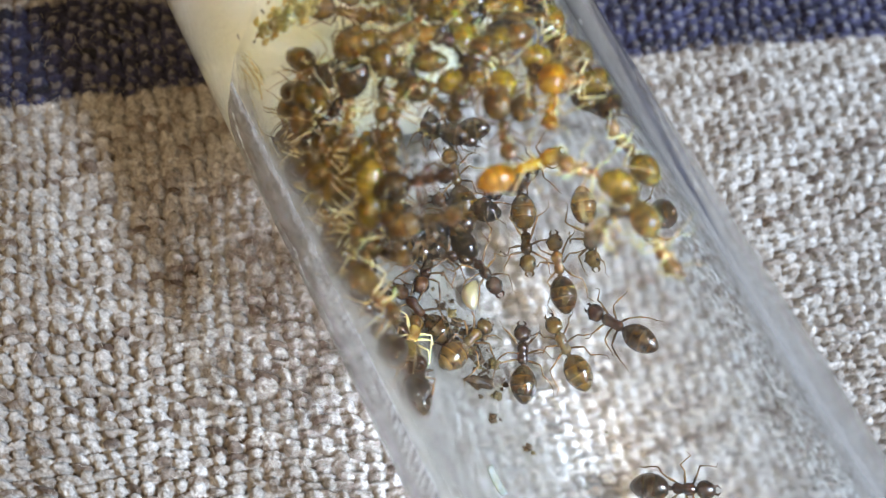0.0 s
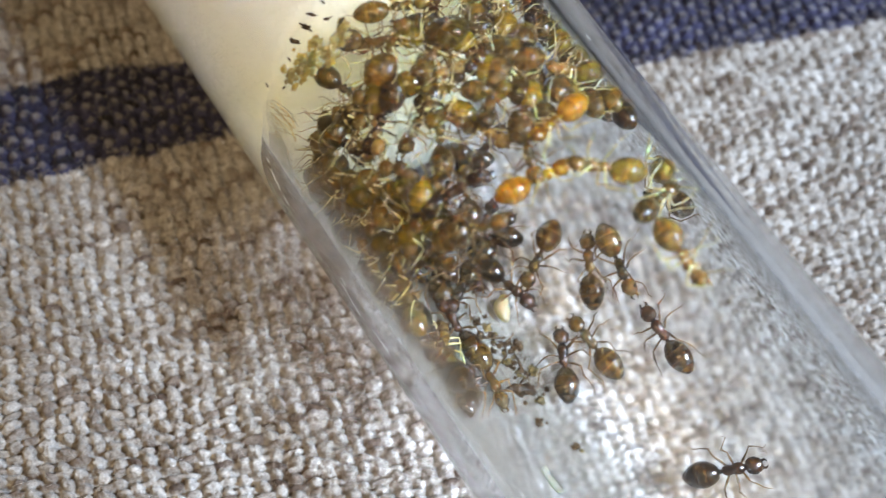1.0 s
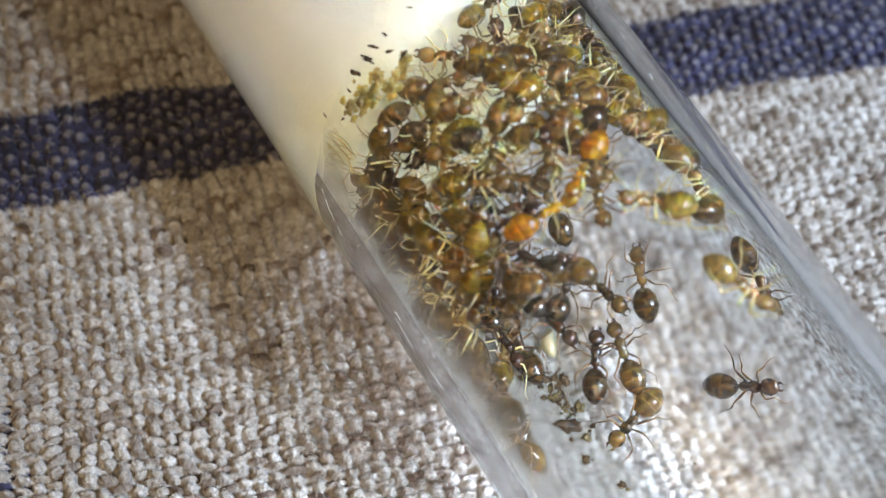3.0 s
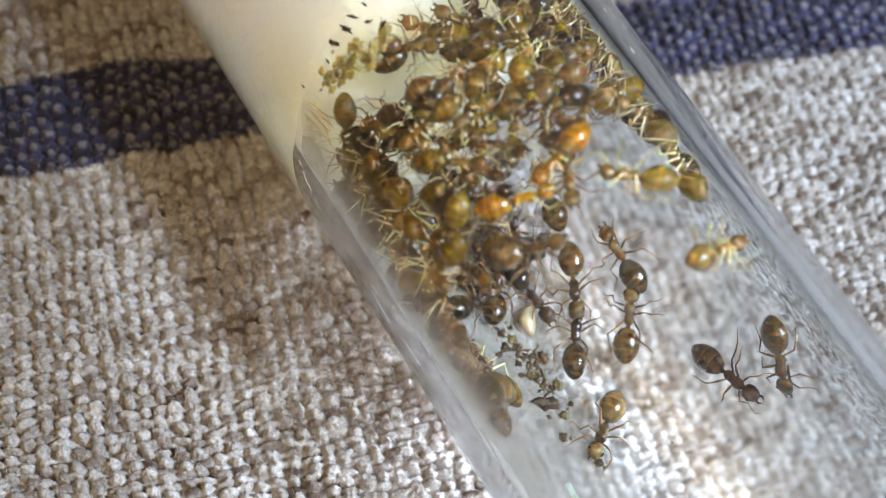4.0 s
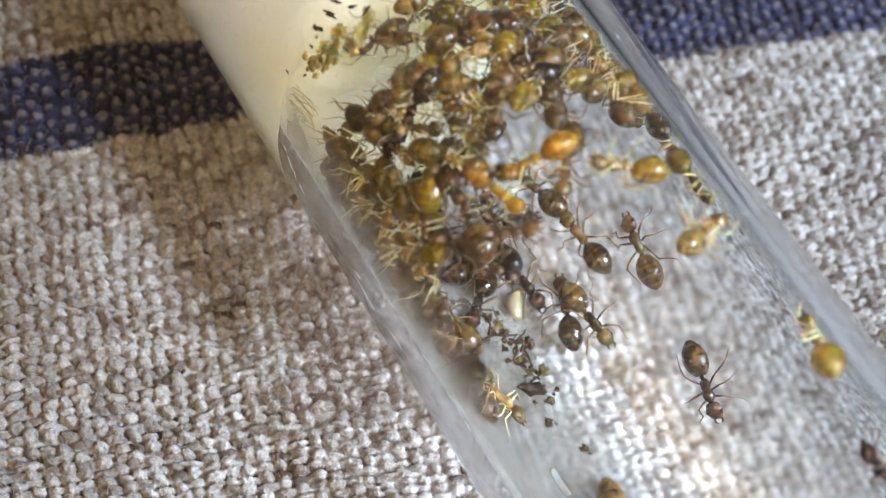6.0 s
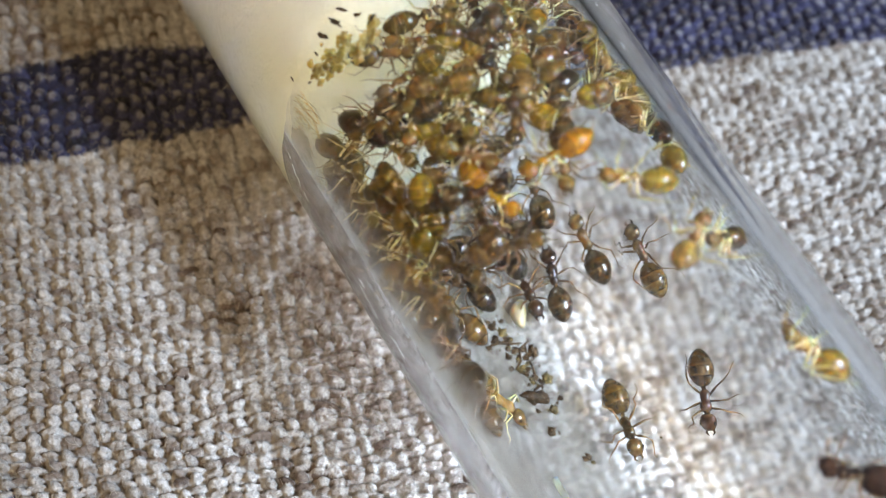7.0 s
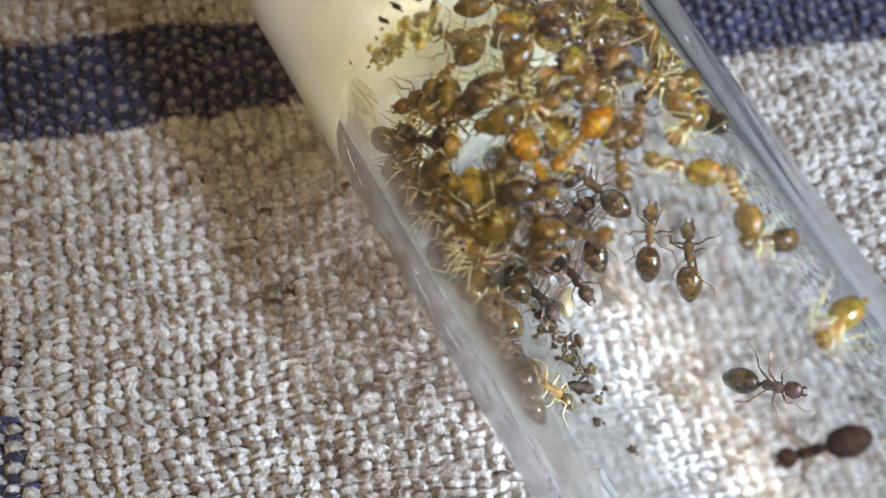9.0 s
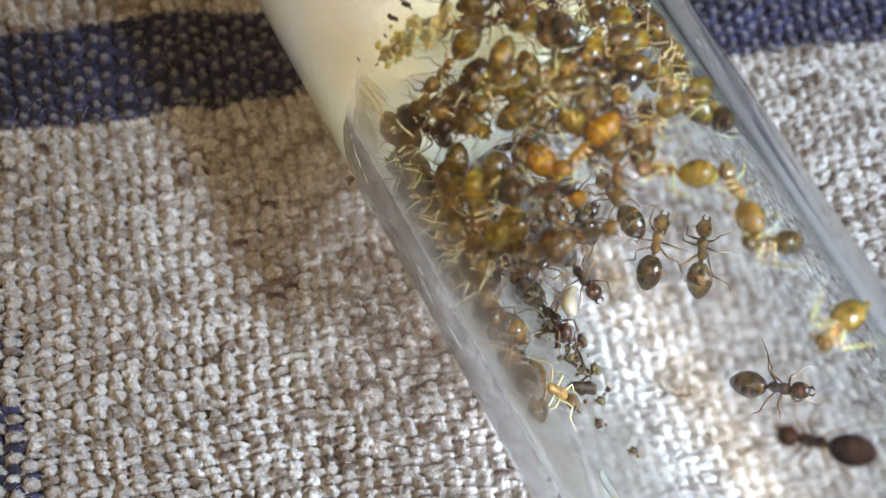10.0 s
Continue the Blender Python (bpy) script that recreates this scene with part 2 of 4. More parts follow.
def tube_line(bm, points, radii, sides=6):
    """A tapered tube through points."""
    points = [Vector(p) for p in points]
    loops = []
    for i, (p, r) in enumerate(zip(points, radii)):
        d = (points[min(i + 1, len(points) - 1)] - points[max(i - 1, 0)]).normalized()
        a = d.orthogonal().normalized()
        if loops:
            a = (side - d * side.dot(d)).normalized()
        side = a
        b = d.cross(a)
        loops.append([bm.verts.new(p + r * (a * math.cos(t) + b * math.sin(t))) for t in (2 * math.pi * k / sides for k in range(sides))])
    for a, b in zip(loops, loops[1:]):
        for k in range(sides):
            bm.faces.new((a[k], a[(k + 1) % sides], b[(k + 1) % sides], b[k]))
    bm.faces.new(loops[0][::-1])
    bm.faces.new(loops[-1])
    return bm


# ---- the room, table and cloth ----
def slab(name, lo, hi, mat, label):
    bm = bmesh.new()
    bmesh.ops.create_cube(bm, size=1.0)
    for v in bm.verts:
        v.co = [(a + b) / 2 + c * (b - a) for a, b, c in zip(lo, hi, v.co)]
    return tagged(link_mesh(name, bm, mat, smooth=False), label, "", "", "structure")


slab("floor", (-1.6, -1.6, -0.80), (1.6, 1.6, -0.76), WOOD, "plain wooden floor under the table")
slab("ceiling", (-1.6, -1.6, 1.60), (1.6, 1.6, 1.64), PLASTER, "plain unseen ceiling, coloured dark to stand for an unlit room")
slab("wall_north", (-1.6, 1.6, -0.76), (1.6, 1.64, 1.60), PLASTER, "plain unseen wall, coloured dark to stand for an unlit room")
slab("wall_south", (-1.6, -1.64, -0.76), (1.6, -1.6, 1.60), PLASTER, "plain unseen wall, coloured dark to stand for an unlit room")
slab("wall_east", (1.6, -1.64, -0.76), (1.64, 1.64, 1.60), PLASTER, "plain unseen wall, coloured dark to stand for an unlit room")
slab("wall_west", (-1.64, -1.64, -0.76), (-1.6, 1.64, 1.60), PLASTER, "plain unseen wall, coloured dark to stand for an unlit room")


def soft_noise(shape, cell, rng):
    """Smooth random field, about one swell to each cell of samples."""
    n0, n1 = int(shape[0] / cell) + 3, int(shape[1] / cell) + 3
    g = rng.standard_normal((n0, n1))
    a, b = np.arange(shape[0]) / cell, np.arange(shape[1]) / cell
    i, j = a.astype(int), b.astype(int)
    s, t = a - i, b - j
    s, t = (s * s * (3 - 2 * s))[:, None], (t * t * (3 - 2 * t))[None, :]
    return (g[np.ix_(i, j)] * (1 - s) + g[np.ix_(i + 1, j)] * s) * (1 - t) + (g[np.ix_(i, j + 1)] * (1 - s) + g[np.ix_(i + 1, j + 1)] * s) * t


def tablecloth():
    rng = np.random.default_rng(5)
    step, pu, pv = 0.072, 0.74, 0.45
    xs, ys = np.arange(-33, 37, step), np.arange(-21, 41, step)
    shape = (len(xs), len(ys))
    X, Y = np.meshgrid(xs, ys, indexing="ij")
    turn = radians(-18.5)
    # yarns wander a little
    wx = 0.07 * soft_noise(shape, 14, rng) + 0.20 * soft_noise(shape, 60, rng)
    wy = 0.06 * soft_noise(shape, 14, rng) + 0.20 * soft_noise(shape, 60, rng)
    U = X * math.cos(turn) + Y * math.sin(turn)
    V = -X * math.sin(turn) + Y * math.cos(turn)
    u, v = (U + wx) / pu, (V + wy) / pv
    iu, iv = np.floor(u).astype(int), np.floor(v).astype(int)
    size = 512
    table = lambda lo, hi: rng.uniform(lo, hi, (size, size))
    off_u, off_v, swing, girth, high, shade, fleck = table(-0.17, 0.17), table(-0.22, 0.22), table(-0.6, 0.6), table(0.80, 1.12), table(0.75, 1.2), table(0, 1), table(0, 1)
    yarn_u, yarn_v = rng.random(size), rng.random(size)
    Z = np.full(shape, -1.0)
    tone, warp, core = np.zeros(shape), np.zeros(shape, bool), np.zeros(shape)
    ic, jc, run = np.zeros(shape), np.zeros(shape), np.zeros(shape)
    for a in (-1, 0, 1):
        for c in (-1, 0, 1):
            i, j = iu + a, iv + c
            p, q = i % size, j % size
            up = (i + j) % 2 == 0
            du, dv = (u - i - 0.5 - off_u[p, q]) * pu, (v - j - 0.5 - off_v[p, q]) * pv
            ang = np.where(up, -0.50 + swing[p, q], -0.05 + 0.5 * swing[p, q])
            along, across = du * np.cos(ang) + dv * np.sin(ang), dv * np.cos(ang) - du * np.sin(ang)
            r2 = ((along / np.where(up, 0.34, 0.46)) ** 2 + (across / np.where(up, 0.265, 0.18)) ** 2) / girth[p, q] ** 2
            z = 0.46 * np.where(up, 1.0, 0.78) * high[p, q] * np.sqrt(np.clip(1 - r2, 0, 1)) - np.where(r2 >= 1, 0.3, 0)
            win = z > Z
            Z, warp, core = np.where(win, z, Z), np.where(win, up, warp), np.where(win, r2, core)
            tone = np.where(win, np.where(up, 0.45 + 0.48 * shade[p, q], 0.20 + 0.58 * shade[p, q]) - np.where(fleck[p, q] < 0.10, 0.34, 0) + 0.16 * np.where(up, yarn_u[p], yarn_v[q]), tone)
            ic, jc, run = np.where(win, (i + 0.5) * pu, ic), np.where(win, (j + 0.5) * pv, jc), np.where(win, along + 0.9 * across, run)
    # twisted plies, loose fuzz and slow swells
    Z = np.maximum(Z, -0.22) + 0.032 * np.sin(28.0 * run) + 0.030 * rng.standard_normal(shape) + 0.052 * soft_noise(shape, 2.0, rng)
    Z += 0.10 * soft_noise(shape, 130, rng) - 0.52
    tone = np.clip(tone + 0.07 * soft_noise(shape, 3, rng), 0, 1)
    weft_navy = (jc > 14.2) & (jc < 20.0)
    warp_navy = (ic < -26.0 - 0.24 * jc) & (ic > -31.5 - 0.24 * jc) & (jc < 12)
    dot = np.where(core < 0.40, 0.62, 1.0)
    dye = np.where(weft_navy, np.where(warp, dot, 1.0), np.where(warp_navy & ~warp, 1.0, 0.0))
    tone = np.where(weft_navy & (dye < 0.9), 0.75 * tone, tone)
    n0, n1 = shape
    co = np.stack([X, Y, Z], -1).reshape(-1, 3) * MM
    base = (np.arange(n0 - 1)[:, None] * n1 + np.arange(n1 - 1)[None, :]).ravel()
    quads = np.stack([base, base + n1, base + n1 + 1, base + 1], -1)
    # the cloth goes on flat to the edges of the table
    x0, x1, y0, y1 = xs[0], xs[-1], ys[0], ys[-1]
    gx, gy = [-600, x0, x1, 600], [-450, y0, y1, 450]
    rim = np.array([(a, b, -0.25) for a in gx for b in gy]) * MM
    o = len(co)
    extra = [[o + 4 * a + b, o + 4 * (a + 1) + b, o + 4 * (a + 1) + b + 1, o + 4 * a + b + 1] for a in range(3) for b in range(3) if (a, b) != (1, 1)]
    co, quads = np.vstack([co, rim]), np.vstack([quads, np.array(extra)])
    me = bpy.data.meshes.new("tablecloth")
    me.vertices.add(len(co))
    me.vertices.foreach_set("co", co.ravel())
    me.loops.add(quads.size)
    me.loops.foreach_set("vertex_index", quads.ravel().astype(np.int32))
    me.polygons.add(len(quads))
    me.polygons.foreach_set("loop_start", np.arange(0, quads.size, 4, dtype=np.int32))
    me.update(calc_edges=True)
    for key, field in (("tone", tone), ("dye", dye)):
        at = me.attributes.new(key, "FLOAT", "POINT")
        at.data.foreach_set("value", np.concatenate([field.ravel(), np.full(16, 0.5 if key == "tone" else 0.0)]).astype(np.float32))
    me.materials.append(CLOTH)
    me.shade_smooth()
    return tagged(new("tablecloth", me), "coarse natural linen tablecloth with navy woven stripes", "tablecloth", "", "structure")


tablecloth()
table = new("table")
tagged(table, "plain wooden table under the striped tablecloth", "table")
for name, lo, hi in [("tabletop", (-0.6, -0.45, -0.03), (0.6, 0.45, -0.0012))] + [("leg", (a - 0.03, b - 0.03, -0.76), (a + 0.03, b + 0.03, -0.03)) for a in (-0.54, 0.54) for b in (-0.39, 0.39)]:
    bm = bmesh.new()
    bmesh.ops.create_cube(bm, size=1.0)
    for vert in bm.verts:
        vert.co = [(p + q) / 2 + c * (q - p) for p, q, c in zip(lo, hi, vert.co)]
    part(name, bm, WOOD, table)

# ---- the test tube and its plug ----
RO, RI, AXIS = 8.0, 7.0, 8.0


def test_tube():
    """Round-bottomed glass tube along y, open towards the far end, closed by a round end nearer by."""
    bm = bmesh.new()
    sides, back, front = 128, 62.0, -48.0
    rings = []
    def ring(y, r):
        rings.append([bm.verts.new((r * MM * math.cos(a), y * MM, (AXIS + r * math.sin(a)) * MM)) for a in (2 * math.pi * k / sides for k in range(sides))])
    for y in (back, 40, 0, -20, front):
        ring(y, RO)
    ring(front, RI)
    for y in (-20, 0, 40, back):
        ring(y, RI)
    rings.append(rings[0])
    for a, b in zip(rings, rings[1:]):
        for k in range(sides):
            bm.faces.new((a[k], a[(k + 1) % sides], b[(k + 1) % sides], b[k]))
    bmesh.ops.recalc_face_normals(bm, faces=bm.faces)
    ob = link_mesh("test_tube", bm, GLASS)
    ob.visible_shadow = False
    return tagged(ob, "clear scratched glass test tube lying on the tablecloth", "test tube")


TUBE = test_tube()


def cotton_plug():
    rng = random.Random(3)
    bm = bmesh.new()
    sides = 96
    rings = [(0.0, 0.02), (0.05, 2.0), (0.1, 4.2), (0.25, 5.8), (0.55, 6.6), (1.1, 6.92), (1.5, 7.02), (2.5, 7.02), (6, 7.02), (12, 7.03), (22, 7.03), (30, 6.5), (32, 3.0)]
    loops = []
    for y, r in rings:
        loop = []
        for k in range(sides):
            a = 2 * math.pi * k / sides
            n = noise.fractal(Vector((r * math.cos(a) * 0.7, y, r * math.sin(a) * 0.7)), 1.0, 2.0, 4)
            loop.append(bm.verts.new((r * math.cos(a) * MM, (y + (0.8 if y < 1.3 else 0.2) * n - (3.6 * (0.5 - 0.5 * r / 7.03 * math.sin(a + 0.75)) ** 1.4 if y < 5 else 0)) * MM, r * math.sin(a) * MM)))
        loops.append(loop)
    for a, b in zip(loops, loops[1:]):
        for k in range(sides):
            bm.faces.new((a[k], a[(k + 1) % sides], b[(k + 1) % sides], b[k]))
    bm.faces.new(loops[0]), bm.faces.new(loops[-1])
    bmesh.ops.recalc_face_normals(bm, faces=bm.faces)
    ob = link_mesh("cotton_plug", bm, COTTON)
    ob.location = (0, 12.3 * MM, AXIS * MM)
    return tagged(ob, "damp white cotton plug, yellowed at its front, stuffed in the tube", "cotton plug")


PLUG = cotton_plug()


def bloom():
    """The milky film inside the lower wall on the plug's side; its dense, dark low part is painted shade."""
    a0, a1, y0, y1, na, ny = 152, 288, -26.0, 13.5, 68, 80
    rng = np.random.default_rng(4)
    bm = bmesh.new()
    layer, floor_shade = bm.verts.layers.float.new("bloom"), bm.verts.layers.float.new("floor_shade")
    swell = soft_noise((na + 1, ny + 1), 7, rng)
    grid = []
    for i in range(na + 1):
        row = []
        for j in range(ny + 1):
            a, y = radians(a0 + (a1 - a0) * i / na), y0 + (y1 - y0) * j / ny
            vert = bm.verts.new((6.93 * MM * math.cos(a), y * MM, (AXIS + 6.93 * math.sin(a)) * MM))
            phi = a0 + 2 * i
            low = 1 / (1 + math.exp(-(phi - 198) / 3.0))
            high = 1 / (1 + math.exp((phi - 267) / 3.0)) * min(1, i / 8)
            heap = 1 / (1 + math.exp(-(y - 1.5) / 1.5))
            rim = 0.55 * math.exp(-((y - 10.9) / 2.0) ** 2) * (1 - low)
            # low on the wall the film is darkened as shade and dims the torch
            vert[floor_shade] = low * (1 - 0.5 * heap)
            vert[layer] = min(0.85, max(0, high * (low * (0.52 + 0.18 * heap) + (1 - low) * (0.42 - 0.28 * heap) + rim) * (1 + 0.20 * swell[i, j])))
            row.append(vert)
        grid.append(row)
    for i in range(na):
        for j in range(ny):
            bm.faces.new((grid[i][j], grid[i + 1][j], grid[i + 1][j + 1], grid[i][j + 1]))
    part("bloom", bm, BLOOM_SHADE, TUBE, "milky grey damp film inside the glass, with shade painted in low down")


bloom()


# ---- ants ----
def scaled(points):
    return [Vector(p) * MM for p in points]


def ant_legs(rng, spread):
    """Feet and knees of the six legs, in millimetres, in the ant's own space."""
    legs = []
    for side in (-1, 1):
        for root, knee, ankle, foot in (
            ((0.20, 0.85, 0.55), (0.80, 1.25, 1.15), (1.20, 1.80, 0.45), (1.35, 2.30, 0.02)),
            ((0.24, 0.45, 0.50), (0.95, 0.50, 1.20), (1.55, 0.45, 0.45), (1.95, 0.40, 0.02)),
            ((0.22, 0.10, 0.50), (0.90, -0.45, 1.30), (1.45, -1.15, 0.50), (1.75, -1.85, 0.02)),
        ):
            turn = radians(rng.uniform(-22, 22)) * spread
            c, s = math.cos(turn), math.sin(turn)
            def bent(p):
                x, y = p[0] - root[0], p[1] - root[1]
                return (side * (root[0] + c * x - s * y), root[1] + s * x + c * y, p[2])
            legs.append((side, (side * root[0], root[1], root[2]), bent(knee), bent(ankle), bent(foot)))
    return legs


def ant(seed, skin, belly, limbs, fat=1.0):
    """A worker ant, head to +y, back to +z, feet at z = 0."""
    rng = random.Random(seed)
    thin = 0.66 if limbs is DARKLEG else 0.70
    root = new("ant")
    bm = bmesh.new()
    lathe(bm, [(y * MM, r * MM, z * MM) for y, r, z in ((-0.24, 0.10, 0.72), (-0.16, 0.24, 0.72), (0.02, 0.31, 0.70), (0.22, 0.30, 0.74), (0.36, 0.25, 0.80), (0.48, 0.30, 0.84), (0.72, 0.36, 0.84), (0.92, 0.31, 0.82), (1.06, 0.18, 0.80), (1.16, 0.11, 0.80))], 14, 0.95)
    part("mesosoma", bm, skin, root)
    bm = bmesh.new()
    lathe(bm, [(y * MM, r * MM, z * MM) for y, r, z in ((-0.46, 0.07, 0.72), (-0.38, 0.12, 0.80), (-0.33, 0.17, 0.86), (-0.28, 0.13, 0.80), (-0.20, 0.08, 0.72))], 10, 1.25)
    part("petiole", bm, skin, root)
    # gaster: overlapping plates with pale skin between them
    rings = []
    n = 26
    for k in range(n + 1):
        s = k / n
        y = -0.42 - 2.10 * s
        r = 0.75 * fat * math.sin(math.pi * min(1, 0.06 + s * 0.925)) ** 0.56 * (1.05 - 0.10 * s)
        r *= 1 + 0.03 * ((s * 3.6) % 1.0)
        rings.append((y * MM, max(r, 0.03) * MM, (0.80 - 0.05 * s) * MM))
    bm = bmesh.new()
    lathe(bm, rings, 20, 0.92)
    part("gaster", bm, belly, root)
    bm = bmesh.new()
    lathe(bm, [(y * MM, r * MM, z * MM) for y, r, z in ((1.10, 0.12, 0.82), (1.16, 0.32, 0.82), (1.30, 0.44, 0.81), (1.52, 0.50, 0.79), (1.75, 0.47, 0.76), (1.95, 0.36, 0.72), (2.06, 0.24, 0.69), (2.10, 0.10, 0.68))], 16, 0.74)
    head = part("head", bm, skin, root)
    for side in (-1, 1):
        bm = bmesh.new()
        bmesh.ops.create_uvsphere(bm, u_segments=8, v_segments=6, radius=0.10 * MM)
        bmesh.ops.translate(bm, verts=bm.verts, vec=(side * 0.40 * MM, 1.66 * MM, 0.93 * MM))
        part("eye", bm, EYE, head)
        bm = bmesh.new()
        tube_line(bm, scaled(((side * 0.17, 2.02, 0.66), (side * 0.24, 2.20, 0.63), (side * 0.10, 2.36, 0.62))), (0.09 * MM, 0.075 * MM, 0.02 * MM))
        part("mandible", bm, skin, head)
        bm = bmesh.new()
        sway = rng.uniform(-0.25, 0.25)
        base = Vector((side * 0.20, 1.95, 0.80)) * MM
        tip = scaled(((side * 0.20, 1.95, 0.80), (side * 0.62, 2.25, 1.02), (side * 0.88, 2.48 + sway * 0.4, 1.05), (side * (0.95 + sway), 2.85, 0.85), (side * (0.85 + 1.4 * sway), 3.25, 0.60), (side * (0.70 + 2.0 * sway), 3.60, 0.42)))
        tube_line(bm, [p - base for p in tip], [r * MM for r in (0.035, 0.040, 0.045, 0.045, 0.05, 0.03)])
        part("antenna", bm, limbs, head).location = base
    for side, base, knee, ankle, foot in ant_legs(rng, 1.0):
        bm = bmesh.new()
        base, knee, ankle, foot = (Vector(p) * MM for p in (base, knee, ankle, foot))
        mid = base.lerp(knee, 0.5) + Vector((0, 0, 0.05 * MM))
        bow = (ankle - knee).cross(Vector((0, 0, 1))).normalized() * rng.uniform(-0.30, 0.30) * MM
        pts = (base, base.lerp(knee, 0.18) + Vector((0, 0, -0.04 * MM)), mid, knee, knee.lerp(ankle, 0.5) + bow, ankle, ankle.lerp(foot, 0.5) - bow * 0.8, foot)
        tube_line(bm, [p - base for p in pts], [r * thin * MM for r in (0.12, 0.085, 0.12, 0.065, 0.085, 0.05, 0.04, 0.025)])
        leg = part("leg", bm, limbs, root)
        leg.location = base
    return root


def on_glass(y, phi, heading, lift=0.0, roll=0.0):
    """A pose inside the tube: millimetres along it, degrees round it (90 is its top), heading in degrees from +y."""
    a, h = radians(phi), radians(heading)
    up = Vector((-math.cos(a), 0, -math.sin(a)))
    round_ = Vector((-math.sin(a), 0, math.cos(a)))
    ahead = Vector((0, math.cos(h), 0)) + round_ * math.sin(h)
    side = ahead.cross(up)
    r = (RI - 0.03 - lift) * MM
    m = Matrix((side, ahead, up)).transposed().to_4x4()
    m.translation = Vector((r * math.cos(a), y * MM, AXIS * MM + r * math.sin(a)))
    return m @ pose(0, 0, 0, 0, roll, 0)


LOOKS = {
    "dark": (RUSSET, DARK, DARKLEG, 1.0, "dark brown shiny worker ant"),
    "dusky": (BACKLIT, BACKLIT, DARKLEG, 1.0, "blackish brown worker ant"),
    "brown": (BROWN, BROWN, LEG, 0.92, "golden brown worker ant with pale legs"),
    "umber": (UMBER, UMBER, DARKLEG, 1.04, "umber brown worker ant with dusky legs"),
    "banded": (FAWN, BROWN, LEG, 0.98, "brown worker ant with a pale-banded gaster"),
    "honey": (FAWN, HONEY, LEG, 1.04, "brown worker ant with a swollen honey-coloured gaster"),
    "amber": (AMBER, AMBER, LEG, 1.04, "translucent amber orange worker ant"),
}
ANTS = {kind: [ant(7 * k + s, *look_[:4]) for s in range(3)] for k, (kind, look_) in enumerate(LOOKS.items())}
for kind, made in ANTS.items():
    for ob in made:
        tagged(ob, LOOKS[kind][4], "ant", "ants in the test tube")
COUNT = {kind: 0 for kind in ANTS}


def crawl(kind, where, rows, walking=False, size=None):
    """One ant of that kind on its way; a walking one also swings its legs."""
    COUNT[kind] += 1
    size = size or (0.80 if where == "floor" else 0.66)
    ob = copy_thing(ANTS[kind][COUNT[kind] % 3], rows[0][1])
    ob.scale = (size, size, size)
    tagged(ob, LOOKS[kind][4] + (" on the glass floor" if where == "floor" else " under the glass roof"))
    walk(ob, rows)
    rng = random.Random(100 + 13 * COUNT[kind] + len(kind))
    phase = rng.uniform(0, 6)
    for k, child in enumerate([c for c in ob.children if c.name.startswith("leg")]):
        at = child.location.copy()
        beat, swing, steps = (0.5, 15, 25) if walking else (2.0, 5, 6)
        turns = [(10.0 * n / (steps - 1), swing * math.sin(10.0 * n / (steps - 1) / beat * 2.6 + phase + math.pi * (k % 2))) for n in range(steps)]
        walk(child, [(t, Matrix.Translation(at) @ pose(0, 0, 0, 0, 0, a)) for t, a in turns])
    for head in [c for c in ob.children if c.name.startswith("head")]:
        for feeler in [c for c in head.children if c.name.startswith("antenna")]:
            at, phase = feeler.location.copy(), rng.uniform(0, 6)
            walk(feeler, [(t, Matrix.Translation(at) @ pose(6 * math.sin(2.1 * t + phase), 0, 11 * math.sin(1.7 * t + phase))) for t in (0, 1.2, 2.4, 3.6, 4.8, 6.0, 7.2, 8.4, 10)])
    return ob


def throng():
    """Ants in the thick of the heap, which hardly leave their place."""
    rng = random.Random(21)
    spots = [(rng.uniform(3.5, 11.0), rng.uniform(28, 62), "roof") for _ in range(20)]
    spots += [(rng.uniform(1.0, 9.0), rng.uniform(118, 176), "roof") for _ in range(30)]
    spots += [(rng.uniform(4.0, 11.0), rng.uniform(70, 120), "roof") for _ in range(11)]
    spots += [(rng.uniform(2.6, 8.6), rng.uniform(72, 112), "roof") for _ in range(11)]
    spots += [(rng.uniform(8.5, 11.6), rng.uniform(60, 100), "roof") for _ in range(9)]
    spots += [(rng.uniform(4.0, 11.5), rng.uniform(225, 300), "floor") for _ in range(9)]
    spots += [(rng.uniform(-2.0, 8.0), rng.uniform(172, 218), "floor") for _ in range(11)]
    for y, phi, where in spots:
        kind = rng.choice(["brown", "honey", "umber", "umber", "banded", "dark"]) if where == "roof" else "dark"
        h, lift = rng.uniform(-180, 180), rng.uniform(0, 0.5)
        rows = [(t, on_glass(y + rng.gauss(0, 0.3), phi + rng.gauss(0, 2.5), h + rng.gauss(0, 12), lift)) for t in (0, 1.5, 3, 4.5, 6, 7.5, 9, 10)]
        crawl(kind, where, rows, size=rng.uniform(0.60, 0.72) if where == "roof" else 0.74)


# ---- scraps, brood and marks in and on the tube ----
SCRAP = cuticle("dry_scrap", (0.016, 0.010, 0.005), (0.13, 0.078, 0.034), 0.0, 0.7, 5000.0, 0.3, plated=0.0, wet=0.25)
GREEN = cuticle("mossy_scrap", (0.05, 0.040, 0.014), (0.24, 0.18, 0.07), 0.0, 0.7, 5000.0, 0.3, plated=0.0, wet=0.25)
STAIN = cuticle("amber_scrap", (0.50, 0.27, 0.06), (0.86, 0.62, 0.24), 0.3, 0.6, 4000.0, 0.1, plated=0.0, wet=0.0)
CREAM = cuticle("larva_skin", (0.34, 0.31, 0.20), (0.48, 0.44, 0.30), 0.6, 0.35, plated=0.0, wet=0.2)
